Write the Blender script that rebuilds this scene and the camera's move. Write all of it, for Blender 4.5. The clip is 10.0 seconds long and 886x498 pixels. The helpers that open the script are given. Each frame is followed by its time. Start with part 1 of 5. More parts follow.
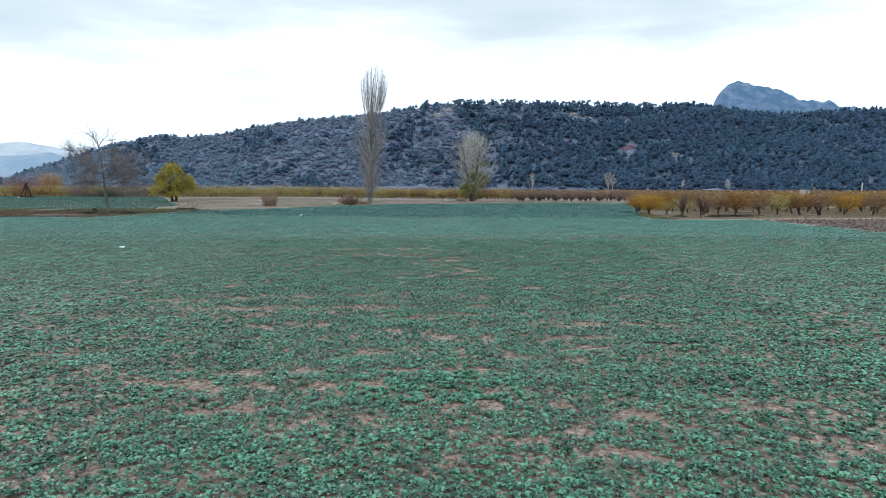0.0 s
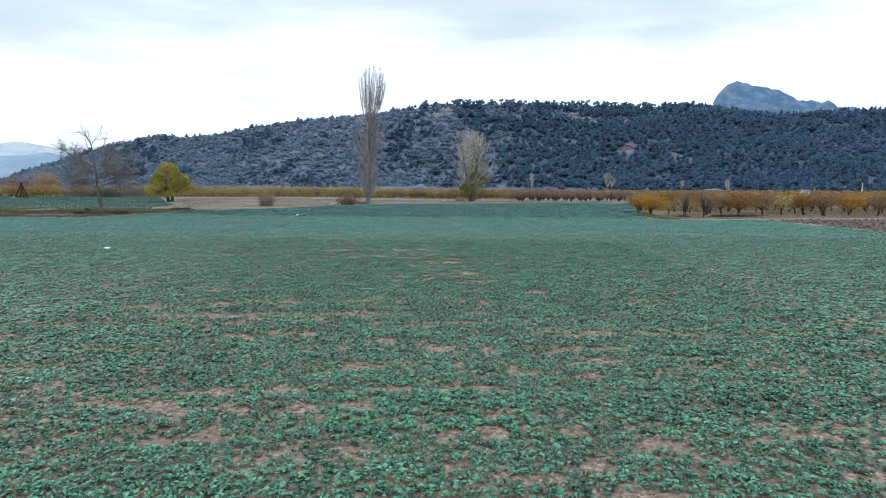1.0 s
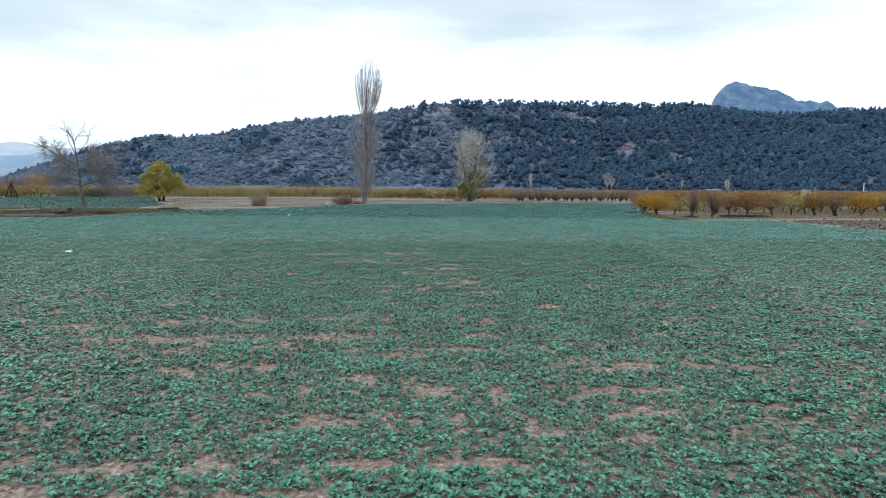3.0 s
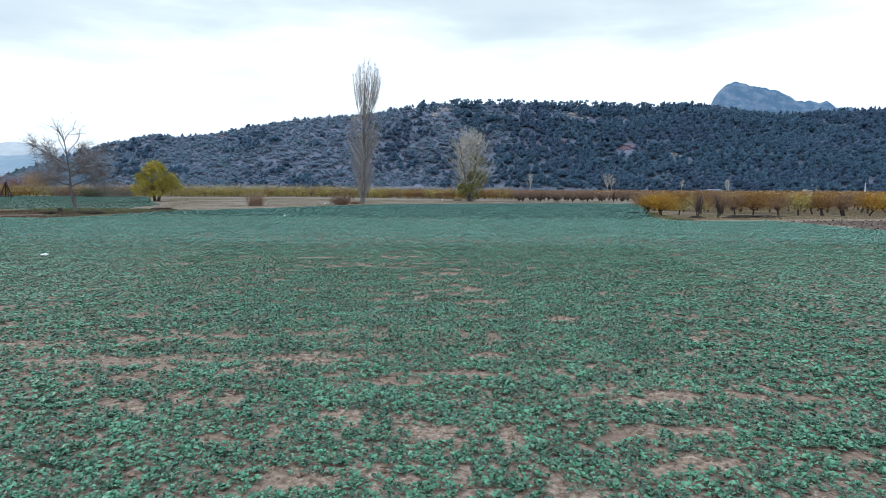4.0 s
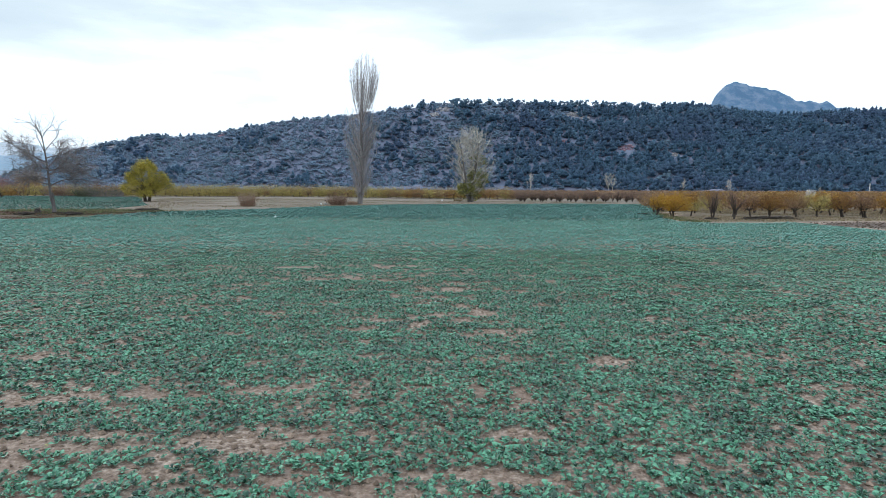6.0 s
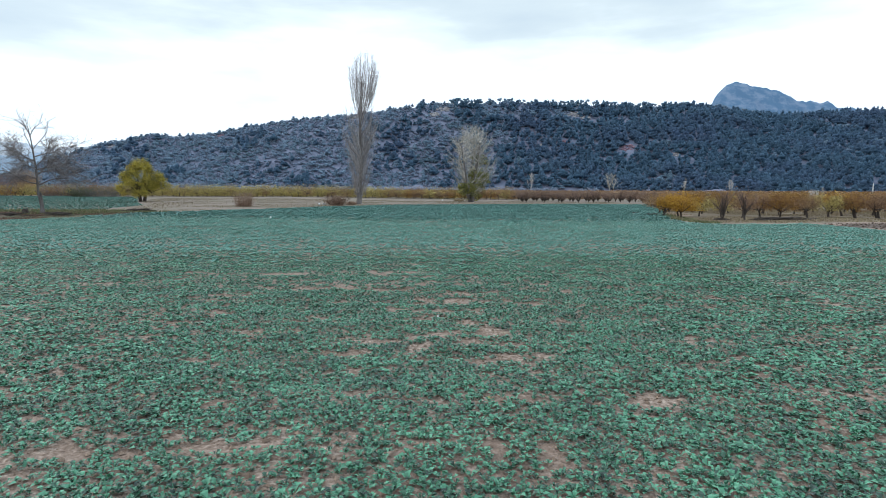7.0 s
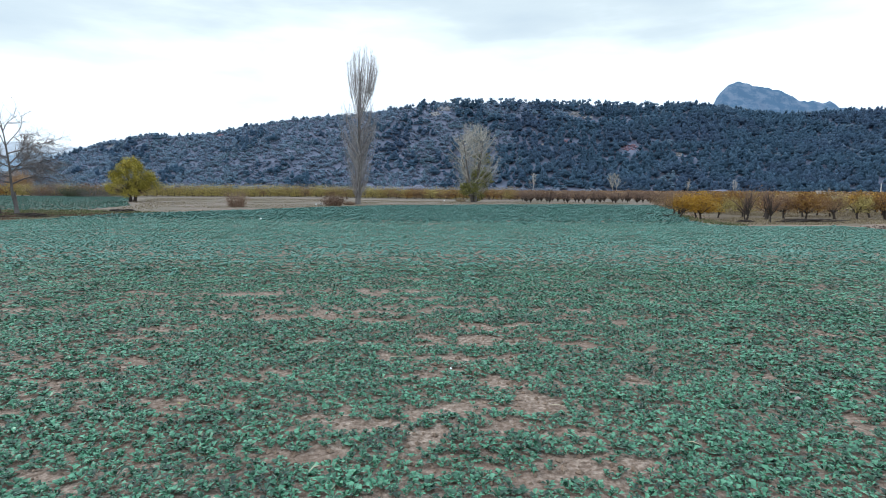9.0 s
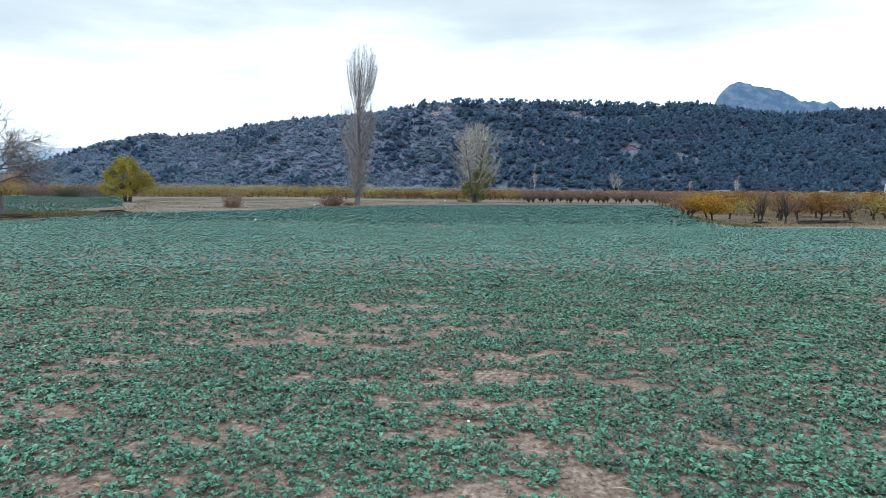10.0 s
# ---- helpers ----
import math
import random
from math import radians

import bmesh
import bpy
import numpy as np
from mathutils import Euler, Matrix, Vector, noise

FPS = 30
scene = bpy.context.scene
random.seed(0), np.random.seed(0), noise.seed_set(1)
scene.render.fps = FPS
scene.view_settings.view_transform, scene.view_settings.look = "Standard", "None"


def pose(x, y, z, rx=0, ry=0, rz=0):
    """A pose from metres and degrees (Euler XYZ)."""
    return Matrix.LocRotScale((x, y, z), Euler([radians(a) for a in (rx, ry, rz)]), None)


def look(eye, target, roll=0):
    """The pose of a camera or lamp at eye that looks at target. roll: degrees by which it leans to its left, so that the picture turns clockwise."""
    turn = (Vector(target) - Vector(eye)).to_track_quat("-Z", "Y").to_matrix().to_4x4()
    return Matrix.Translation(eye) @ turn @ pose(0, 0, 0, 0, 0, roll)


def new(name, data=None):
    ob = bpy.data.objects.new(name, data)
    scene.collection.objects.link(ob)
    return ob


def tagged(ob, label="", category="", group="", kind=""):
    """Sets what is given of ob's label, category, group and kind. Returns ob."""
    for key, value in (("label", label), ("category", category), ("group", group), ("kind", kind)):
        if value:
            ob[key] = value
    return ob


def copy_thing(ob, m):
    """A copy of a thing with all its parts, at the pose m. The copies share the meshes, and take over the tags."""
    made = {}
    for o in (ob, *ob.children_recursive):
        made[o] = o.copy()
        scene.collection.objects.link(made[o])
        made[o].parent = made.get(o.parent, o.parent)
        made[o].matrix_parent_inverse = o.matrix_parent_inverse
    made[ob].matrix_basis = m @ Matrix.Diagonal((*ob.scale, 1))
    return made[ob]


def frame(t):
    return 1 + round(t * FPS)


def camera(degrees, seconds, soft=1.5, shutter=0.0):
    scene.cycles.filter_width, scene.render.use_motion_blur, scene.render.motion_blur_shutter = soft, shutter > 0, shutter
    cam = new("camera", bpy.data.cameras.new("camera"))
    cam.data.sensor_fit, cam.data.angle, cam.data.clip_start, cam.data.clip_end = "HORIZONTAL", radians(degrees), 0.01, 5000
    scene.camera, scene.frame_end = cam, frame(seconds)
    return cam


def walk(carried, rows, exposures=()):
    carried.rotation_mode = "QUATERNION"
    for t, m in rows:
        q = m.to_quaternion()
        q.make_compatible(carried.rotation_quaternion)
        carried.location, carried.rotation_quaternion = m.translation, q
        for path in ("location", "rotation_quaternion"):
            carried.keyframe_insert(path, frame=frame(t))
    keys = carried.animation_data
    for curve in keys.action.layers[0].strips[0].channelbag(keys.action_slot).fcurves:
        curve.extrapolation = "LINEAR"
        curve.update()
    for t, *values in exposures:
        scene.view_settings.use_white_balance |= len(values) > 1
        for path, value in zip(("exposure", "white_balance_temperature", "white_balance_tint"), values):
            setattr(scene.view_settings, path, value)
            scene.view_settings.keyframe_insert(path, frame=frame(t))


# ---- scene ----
cam = camera(75.0, 10.0, soft=0.6)
PATH = [
    (0, (-0.1344, -0.0583, 3.3031), (0.518, 99.372, -7.338), 0.134),
    (0.5, (-0.105, 0.5034, 3.2611), (0.624, 99.936, -7.356), 0.139),
    (1, (-0.0757, 1.1022, 3.2205), (0.727, 100.536, -7.379), 0.144),
    (1.5, (-0.0488, 1.7383, 3.1827), (0.826, 101.172, -7.404), 0.150),
    (2, (-0.0261, 2.4118, 3.1484), (0.919, 101.846, -7.429), 0.155),
    (2.5, (-0.0087, 3.1223, 3.118), (1.004, 102.557, -7.45), 0.161),
    (3, (0.0027, 3.8691, 3.0913), (1.078, 103.304, -7.468), 0.168),
    (3.5, (0.008, 4.6513, 3.0679), (1.141, 104.087, -7.483), 0.174),
    (4, (0.0071, 5.4677, 3.0472), (1.191, 104.904, -7.494), 0.181),
    (4.5, (0.0006, 6.3167, 3.0285), (1.226, 105.753, -7.502), 0.188),
    (5, (-0.0112, 7.1968, 3.0109), (1.246, 106.634, -7.509), 0.195),
    (5.5, (-0.028, 8.1061, 2.9936), (1.251, 107.544, -7.516), 0.202),
    (6, (-0.0492, 9.0425, 2.9759), (1.239, 108.481, -7.524), 0.209),
    (6.5, (-0.0749, 10.004, 2.9574), (1.211, 109.444, -7.533), 0.217),
    (7, (-0.1051, 10.9884, 2.9378), (1.168, 110.429, -7.544), 0.225),
    (7.5, (-0.1404, 11.9932, 2.9174), (1.111, 111.435, -7.558), 0.233),
    (8, (-0.1819, 13.0162, 2.8968), (1.04, 112.459, -7.572), 0.242),
    (8.5, (-0.2313, 14.055, 2.8772), (0.959, 113.499, -7.585), 0.250),
    (9, (-0.2909, 15.1072, 2.8603), (0.87, 114.552, -7.595), 0.259),
    (9.5, (-0.3639, 16.1705, 2.8486), (0.776, 115.617, -7.596), 0.268),
    (10, (-0.4544, 17.2426, 2.8456), (0.681, 116.691, -7.584), 0.277),
]
walk(cam, [(t, look(eye, target, roll)) for t, eye, target, roll in PATH], exposures=[(0.0, 0.0), (10.0, 0.0)])

# ---- sky and sun: a bright overcast late afternoon ----
SUN_ELEVATION, SUN_AZIMUTH = 36.0, 280.0
world = bpy.data.worlds.new("overcast_sky")
scene.world = world
world.use_nodes = True
wn, wl = world.node_tree.nodes, world.node_tree.links
wn.clear()
w_out = wn.new("ShaderNodeOutputWorld")
w_bg = wn.new("ShaderNodeBackground")
w_sky = wn.new("ShaderNodeTexSky")
w_sky.sky_type = "NISHITA"
w_sky.sun_disc = False
w_sky.sun_elevation = radians(SUN_ELEVATION)
w_sky.sun_rotation = radians(SUN_AZIMUTH)
w_dim = wn.new("ShaderNodeMixRGB")
w_dim.blend_type = "MULTIPLY"
w_dim.inputs[0].default_value = 1.0
w_dim.inputs[2].default_value = (0.10, 0.10, 0.10, 1)
wl.new(w_sky.outputs[0], w_dim.inputs[1])
w_tc = wn.new("ShaderNodeTexCoord")
w_map = wn.new("ShaderNodeMapping")
w_map.inputs["Scale"].default_value = (1.6, 1.6, 7.0)
w_map.inputs["Location"].default_value = (0.35, 0.1, 0.2)
wl.new(w_tc.outputs["Generated"], w_map.inputs[0])
w_noise = wn.new("ShaderNodeTexNoise")
w_noise.inputs["Scale"].default_value = 1.5
w_noise.inputs["Detail"].default_value = 6.0
w_noise.inputs["Roughness"].default_value = 0.5
wl.new(w_map.outputs[0], w_noise.inputs[0])
w_sep = wn.new("ShaderNodeSeparateXYZ")
wl.new(w_tc.outputs["Generated"], w_sep.inputs[0])
w_el = wn.new("ShaderNodeMapRange")
w_el.inputs["From Min"].default_value = 0.13
w_el.inputs["From Max"].default_value = 0.36
w_el.inputs["To Min"].default_value = -0.34
w_el.inputs["To Max"].default_value = 0.22
wl.new(w_sep.outputs[2], w_el.inputs[0])
w_add = wn.new("ShaderNodeMath")
wl.new(w_noise.outputs[0], w_add.inputs[0])
wl.new(w_el.outputs[0], w_add.inputs[1])
w_west = wn.new("ShaderNodeMath")
w_west.operation = "MULTIPLY_ADD"
w_west.inputs[1].default_value = -0.22
wl.new(w_sep.outputs[0], w_west.inputs[0])
wl.new(w_add.outputs[0], w_west.inputs[2])
w_ramp = wn.new("ShaderNodeValToRGB")
w_ramp.color_ramp.elements[0].position, w_ramp.color_ramp.elements[0].color = 0.36, (1.11, 1.27, 1.43, 1)
w_ramp.color_ramp.elements[1].position, w_ramp.color_ramp.elements[1].color = 0.78, (0.58, 0.74, 0.90, 1)
w_mid = w_ramp.color_ramp.elements.new(0.52)
w_mid.color = (0.80, 0.95, 1.04, 1)
wl.new(w_west.outputs[0], w_ramp.inputs[0])
w_mix = wn.new("ShaderNodeMixRGB")
w_mix.inputs[0].default_value = 0.9
wl.new(w_dim.outputs[0], w_mix.inputs[1])
wl.new(w_ramp.outputs[0], w_mix.inputs[2])
wl.new(w_mix.outputs[0], w_bg.inputs[0])
w_high = wn.new("ShaderNodeMapRange")  # an overcast sky is brightest overhead
w_high.interpolation_type = "SMOOTHSTEP"
w_high.inputs["From Min"].default_value = 0.32
w_high.inputs["From Max"].default_value = 0.85
w_high.inputs["To Min"].default_value = 1.0
w_high.inputs["To Max"].default_value = 2.3
wl.new(w_sep.outputs[2], w_high.inputs[0])
wl.new(w_high.outputs[0], w_bg.inputs[1])
wl.new(w_bg.outputs[0], w_out.inputs[0])

sun = new("sun", bpy.data.lights.new("sun", "SUN"))
sun.data.energy = 1.4
sun.data.angle = radians(24)
sun.data.color = (1.0, 0.93, 0.84)
sun_to = Vector((math.sin(radians(SUN_AZIMUTH)) * math.cos(radians(SUN_ELEVATION)),
                 math.cos(radians(SUN_AZIMUTH)) * math.cos(radians(SUN_ELEVATION)), math.sin(radians(SUN_ELEVATION))))
sun.matrix_world = look(sun_to * 60, (0, 0, 0))


# ---- materials ----
def material(name, stops, scale=4.0, detail=6.0, rough=0.85, bump=0.0, bump_scale=None, blotch=0.0, blotch_scale=0.3,
             blotch_color=(0.1, 0.1, 0.1), island=0.0, per_object=0.0, leafy=0.0, spec=0.3, stretch=(1, 1, 1), depth=0.04, bloom=0.0):
    """A noise-coloured surface: stops are (place, colour) pairs; blotch lays a second colour in larger patches;
    island and per_object vary the value from piece to piece; leafy lets some light through; bloom is a waxy sheen."""
    m = bpy.data.materials.new(name)
    m.use_nodes = True
    n, l = m.node_tree.nodes, m.node_tree.links
    b = n["Principled BSDF"]
    b.inputs["Roughness"].default_value = rough
    b.inputs["Specular IOR Level"].default_value = spec
    if bloom:
        b.inputs["Sheen Weight"].default_value = bloom
        b.inputs["Sheen Roughness"].default_value = 0.28
        b.inputs["Sheen Tint"].default_value = (0.68, 0.95, 0.82, 1)
    tc = n.new("ShaderNodeTexCoord")
    mp = n.new("ShaderNodeMapping")
    mp.inputs["Scale"].default_value = stretch
    l.new(tc.outputs["Object"], mp.inputs[0])
    tex = n.new("ShaderNodeTexNoise")
    tex.inputs["Scale"].default_value = scale
    tex.inputs["Detail"].default_value = detail
    tex.inputs["Roughness"].default_value = 0.65
    l.new(mp.outputs[0], tex.inputs[0])
    value = tex.outputs[0]
    if island or per_object:
        if island:
            geo = n.new("ShaderNodeNewGeometry")
            pick, amount = geo.outputs["Random Per Island"], island
        else:
            info = n.new("ShaderNodeObjectInfo")
            pick, amount = info.outputs["Random"], per_object
        mix = n.new("ShaderNodeMath")
        mix.operation = "MULTIPLY_ADD"
        mix.inputs[1].default_value = amount
        l.new(pick, mix.inputs[0])
        low = n.new("ShaderNodeMath")
        low.operation = "SUBTRACT"
        low.inputs[1].default_value = amount / 2
        l.new(value, low.inputs[0])
        l.new(low.outputs[0], mix.inputs[2])
        value = mix.outputs[0]
    ramp = n.new("ShaderNodeValToRGB")
    el = ramp.color_ramp.elements
    while len(el) < len(stops):
        el.new(0.5)
    for e, (p, c) in zip(el, stops):
        e.position, e.color = p, (*c, 1)
    l.new(value, ramp.inputs[0])
    color = ramp.outputs[0]
    if blotch:
        t2 = n.new("ShaderNodeTexNoise")
        t2.inputs["Scale"].default_value = blotch_scale
        t2.inputs["Detail"].default_value = 4
        l.new(mp.outputs[0], t2.inputs[0])
        r2 = n.new("ShaderNodeMapRange")
        r2.inputs["From Min"].default_value, r2.inputs["From Max"].default_value = 0.45, 0.65
        r2.inputs["To Max"].default_value = blotch
        l.new(t2.outputs[0], r2.inputs[0])
        mx = n.new("ShaderNodeMixRGB")
        mx.inputs[2].default_value = (*blotch_color, 1)
        l.new(r2.outputs[0], mx.inputs[0])
        l.new(color, mx.inputs[1])
        color = mx.outputs[0]
    l.new(color, b.inputs["Base Color"])
    if bump:
        tb = n.new("ShaderNodeTexNoise")
        tb.inputs["Scale"].default_value = bump_scale or scale * 3
        tb.inputs["Detail"].default_value = 8
        l.new(mp.outputs[0], tb.inputs[0])
        bp = n.new("ShaderNodeBump")
        bp.inputs["Strength"].default_value = bump
        bp.inputs["Distance"].default_value = depth
        l.new(tb.outputs[0], bp.inputs["Height"])
        l.new(bp.outputs[0], b.inputs["Normal"])
    if leafy:
        tr = n.new("ShaderNodeBsdfTranslucent")
        l.new(color, tr.inputs[0])
        ms = n.new("ShaderNodeMixShader")
        ms.inputs[0].default_value = leafy
        l.new(b.outputs[0], ms.inputs[1])
        l.new(tr.outputs[0], ms.inputs[2])
        l.new(ms.outputs[0], n["Material Output"].inputs[0])
    return m


M = {}
M["soil"] = material("soil", [(0.28, (0.062, 0.039, 0.029)), (0.42, (0.167, 0.115, 0.086)), (0.55, (0.287, 0.210, 0.165)), (0.68, (0.471, 0.371, 0.302))], 13.0, 12, 0.95,
                     0.9, 16, 0.55, 0.45, (0.172, 0.111, 0.083), depth=0.07)
M["ploughed"] = material("ploughed_soil", [(0.3, (0.044, 0.029, 0.022)), (0.5, (0.088, 0.060, 0.046)), (0.75, (0.15, 0.106, 0.083))], 2.5, 10, 0.95, 1.0, 3, depth=0.12)
M["orchard_ground"] = material("orchard_ground", [(0.28, (0.084, 0.060, 0.040)), (0.5, (0.148, 0.111, 0.074)), (0.75, (0.240, 0.187, 0.131))], 1.6, 10, 0.95, 0.8, 8, 0.6, 0.2, (0.108, 0.078, 0.053))
M["grass_tawny"] = material("tawny_grass", [(0.25, (0.16, 0.122, 0.075)), (0.6, (0.28, 0.22, 0.138)), (0.85, (0.39, 0.32, 0.21))], 0.5, 4, 0.8, island=0.5, leafy=0.2)
M["clod"] = material("soil_clod", [(0.3, (0.154, 0.106, 0.077)), (0.7, (0.308, 0.218, 0.161))], 20, 5, 0.95, 0.6, 60, island=0.5)
M["drygrass_ground"] = material("dry_grass_ground", [(0.28, (0.091, 0.067, 0.051)), (0.52, (0.182, 0.140, 0.111)), (0.74, (0.325, 0.266, 0.219))],
                                0.7, 10, 0.95, 0.6, 8, 0.8, 0.09, (0.110, 0.096, 0.061))
M["verge_ground"] = material("verge_ground", [(0.3, (0.057, 0.037, 0.026)), (0.6, (0.101, 0.065, 0.046)), (0.8, (0.155, 0.090, 0.065))],
                             0.8, 9, 0.95, 0.6, 8, 0.7, 0.12, (0.074, 0.100, 0.044))
M["crop"] = material("crop_leaf", [(0.10, (0.005, 0.019, 0.010)), (0.40, (0.016, 0.083, 0.040)), (0.66, (0.046, 0.192, 0.103)), (0.95, (0.118, 0.334, 0.198))],
                     0.9, 5, 0.37, island=0.8, leafy=0.06, spec=0.5, bloom=1.0)
# paler, bluer copy of the crop leaf: distant sheen and haze put into colour
M["crop_far"] = material("crop_leaf_hazed", [(0.15, (0.025, 0.103, 0.073)), (0.5, (0.059, 0.194, 0.144)), (0.85, (0.119, 0.290, 0.236))],
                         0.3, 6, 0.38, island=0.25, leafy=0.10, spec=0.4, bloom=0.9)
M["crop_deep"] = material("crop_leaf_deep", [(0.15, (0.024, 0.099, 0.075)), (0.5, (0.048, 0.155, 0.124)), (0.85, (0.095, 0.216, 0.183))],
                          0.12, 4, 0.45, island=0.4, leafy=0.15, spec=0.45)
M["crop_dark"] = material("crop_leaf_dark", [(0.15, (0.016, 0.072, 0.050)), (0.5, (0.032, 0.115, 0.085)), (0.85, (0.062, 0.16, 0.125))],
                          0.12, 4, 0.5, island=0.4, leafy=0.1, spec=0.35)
M["old_leaf"] = material("old_leaf", [(0.3, (0.16, 0.17, 0.06)), (0.7, (0.30, 0.27, 0.11))], 3, 3, 0.6, island=0.6)
M["grass_dry"] = material("dry_grass", [(0.25, (0.143, 0.110, 0.072)), (0.6, (0.264, 0.209, 0.138)), (0.85, (0.374, 0.314, 0.215))], 0.5, 4, 0.8, island=0.6, leafy=0.2)
M["grass_green"] = material("green_grass", [(0.25, (0.075, 0.095, 0.042)), (0.6, (0.138, 0.152, 0.066)), (0.85, (0.250, 0.190, 0.108))], 0.4, 4, 0.7, island=0.6, leafy=0.2)
M["litter"] = material("leaf_litter", [(0.25, (0.06, 0.034, 0.024)), (0.6, (0.125, 0.068, 0.045)), (0.85, (0.20, 0.11, 0.07))], 1, 4, 0.85, island=0.7)
M["bark_grey"] = material("grey_bark", [(0.25, (0.09, 0.08, 0.075)), (0.6, (0.18, 0.16, 0.15)), (0.85, (0.29, 0.265, 0.245))], 3, 8, 0.9, 0.8, 12, stretch=(1, 1, 0.25))
M["bark_walnut"] = material("walnut_bark", [(0.25, (0.070, 0.060, 0.056)), (0.6, (0.150, 0.132, 0.125)), (0.85, (0.276, 0.254, 0.244))], 3, 8, 0.9, 0.8, 12, stretch=(1, 1, 0.25))
M["bark_dark"] = material("dark_bark", [(0.25, (0.032, 0.025, 0.021)), (0.6, (0.068, 0.053, 0.045)), (0.85, (0.12, 0.098, 0.083))], 4, 8, 0.9, 0.8, 14, stretch=(1, 1, 0.3))
M["bark_white"] = material("pale_bark", [(0.25, (0.35, 0.33, 0.31)), (0.6, (0.52, 0.50, 0.47)), (0.85, (0.66, 0.64, 0.60))], 2, 6, 0.85, 0.4, 12)
M["twig_poplar"] = material("poplar_twig", [(0.2, (0.15, 0.128, 0.13)), (0.55, (0.325, 0.295, 0.292)), (0.9, (0.52, 0.49, 0.475))], 2, 4, 0.85, island=0.85)
M["twig_ivy"] = material("pale_twig", [(0.25, (0.285, 0.262, 0.226)), (0.6, (0.467, 0.439, 0.389)), (0.85, (0.638, 0.604, 0.557))], 2, 4, 0.85, island=0.5)
M["twig_walnut"] = material("walnut_twig", [(0.25, (0.124, 0.106, 0.105)), (0.6, (0.215, 0.187, 0.182)), (0.85, (0.325, 0.293, 0.283))], 2, 4, 0.85, island=0.5)
M["twig_red"] = material("reddish_twig", [(0.25, (0.13, 0.085, 0.068)), (0.6, (0.21, 0.14, 0.11)), (0.85, (0.31, 0.215, 0.165))], 2, 4, 0.85, island=0.5)
M["leaf_yellow"] = material("yellow_green_leaf", [(0.12, (0.084, 0.081, 0.013)), (0.5, (0.325, 0.269, 0.042)), (0.88, (0.694, 0.549, 0.105))], 0.5, 4, 0.55, island=0.8, leafy=0.3)
M["leaf_golden"] = material("golden_leaf", [(0.12, (0.20, 0.09, 0.012)), (0.5, (0.42, 0.22, 0.024)), (0.88, (0.62, 0.37, 0.045))], 0.8, 4, 0.55, island=0.7, leafy=0.3)
M["leaf_orange"] = material("orange_leaf", [(0.12, (0.070, 0.032, 0.013)), (0.5, (0.225, 0.105, 0.026)), (0.88, (0.45, 0.25, 0.052))], 0.8, 4, 0.55, island=0.7, leafy=0.3)
M["leaf_olive"] = material("olive_leaf", [(0.15, (0.160, 0.120, 0.039)), (0.5, (0.353, 0.274, 0.085)), (0.85, (0.570, 0.467, 0.171))], 0.8, 4, 0.55, island=0.7, leafy=0.3)
M["leaf_russet"] = material("russet_leaf", [(0.12, (0.099, 0.056, 0.037)), (0.5, (0.232, 0.133, 0.073)), (0.88, (0.418, 0.255, 0.125))], 0.8, 4, 0.6, island=0.7, leafy=0.25)
M["leaf_ivy"] = material("ivy_leaf", [(0.2, (0.050, 0.065, 0.022)), (0.5, (0.180, 0.186, 0.053)), (0.85, (0.432, 0.396, 0.114))], 0.6, 4, 0.5, island=0.7, leafy=0.25)
M["shrub_brown"] = material("brown_shrub", [(0.2, (0.17, 0.10, 0.07)), (0.6, (0.27, 0.17, 0.12)), (0.85, (0.36, 0.25, 0.18))], 2, 4, 0.8, island=0.6)
M["shrub_dry"] = material("dry_shrub", [(0.2, (0.24, 0.185, 0.135)), (0.6, (0.36, 0.28, 0.20)), (0.85, (0.47, 0.38, 0.28))], 2, 4, 0.8, island=0.6)
M["shrub_green"] = material("dull_green_shrub", [(0.2, (0.05, 0.06, 0.035)), (0.6, (0.09, 0.10, 0.06)), (0.85, (0.15, 0.15, 0.09))], 2, 4, 0.8, island=0.6)
# hill soil with the air's haze put into its colour as a bluish grey
M["hazed_hill_ground"] = material("hazed_hill_ground", [(0.2, (0.095, 0.109, 0.153)), (0.5, (0.129, 0.144, 0.198)), (0.85, (0.177, 0.190, 0.246))], 0.085, 10, 0.95, 0,
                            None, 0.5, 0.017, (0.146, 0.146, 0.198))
M["hill_rock"] = material("pale_rock", [(0.2, (0.20, 0.185, 0.185)), (0.6, (0.32, 0.30, 0.30)), (0.85, (0.45, 0.42, 0.41))], 0.25, 8, 0.95)
M["hill_red"] = material("reddish_rock", [(0.2, (0.16, 0.100, 0.125)), (0.6, (0.24, 0.150, 0.178)), (0.85, (0.32, 0.215, 0.245))], 0.25, 8, 0.95)
# haze is put into the hill foliage: bluer, and palest for the western slope
M["pine"] = material("hazed_pine_foliage", [(0.2, (0.081, 0.147, 0.210)), (0.5, (0.124, 0.212, 0.296)), (0.8, (0.178, 0.277, 0.365))], 0.05, 8, 0.85, island=0.38, leafy=0.68, spec=0.08,
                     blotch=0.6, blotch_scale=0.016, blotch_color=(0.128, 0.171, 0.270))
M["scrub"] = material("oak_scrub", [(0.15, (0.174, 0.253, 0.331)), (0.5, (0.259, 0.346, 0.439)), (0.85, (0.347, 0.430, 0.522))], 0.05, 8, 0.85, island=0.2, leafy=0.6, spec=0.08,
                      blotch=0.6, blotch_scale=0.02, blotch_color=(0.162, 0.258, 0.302))
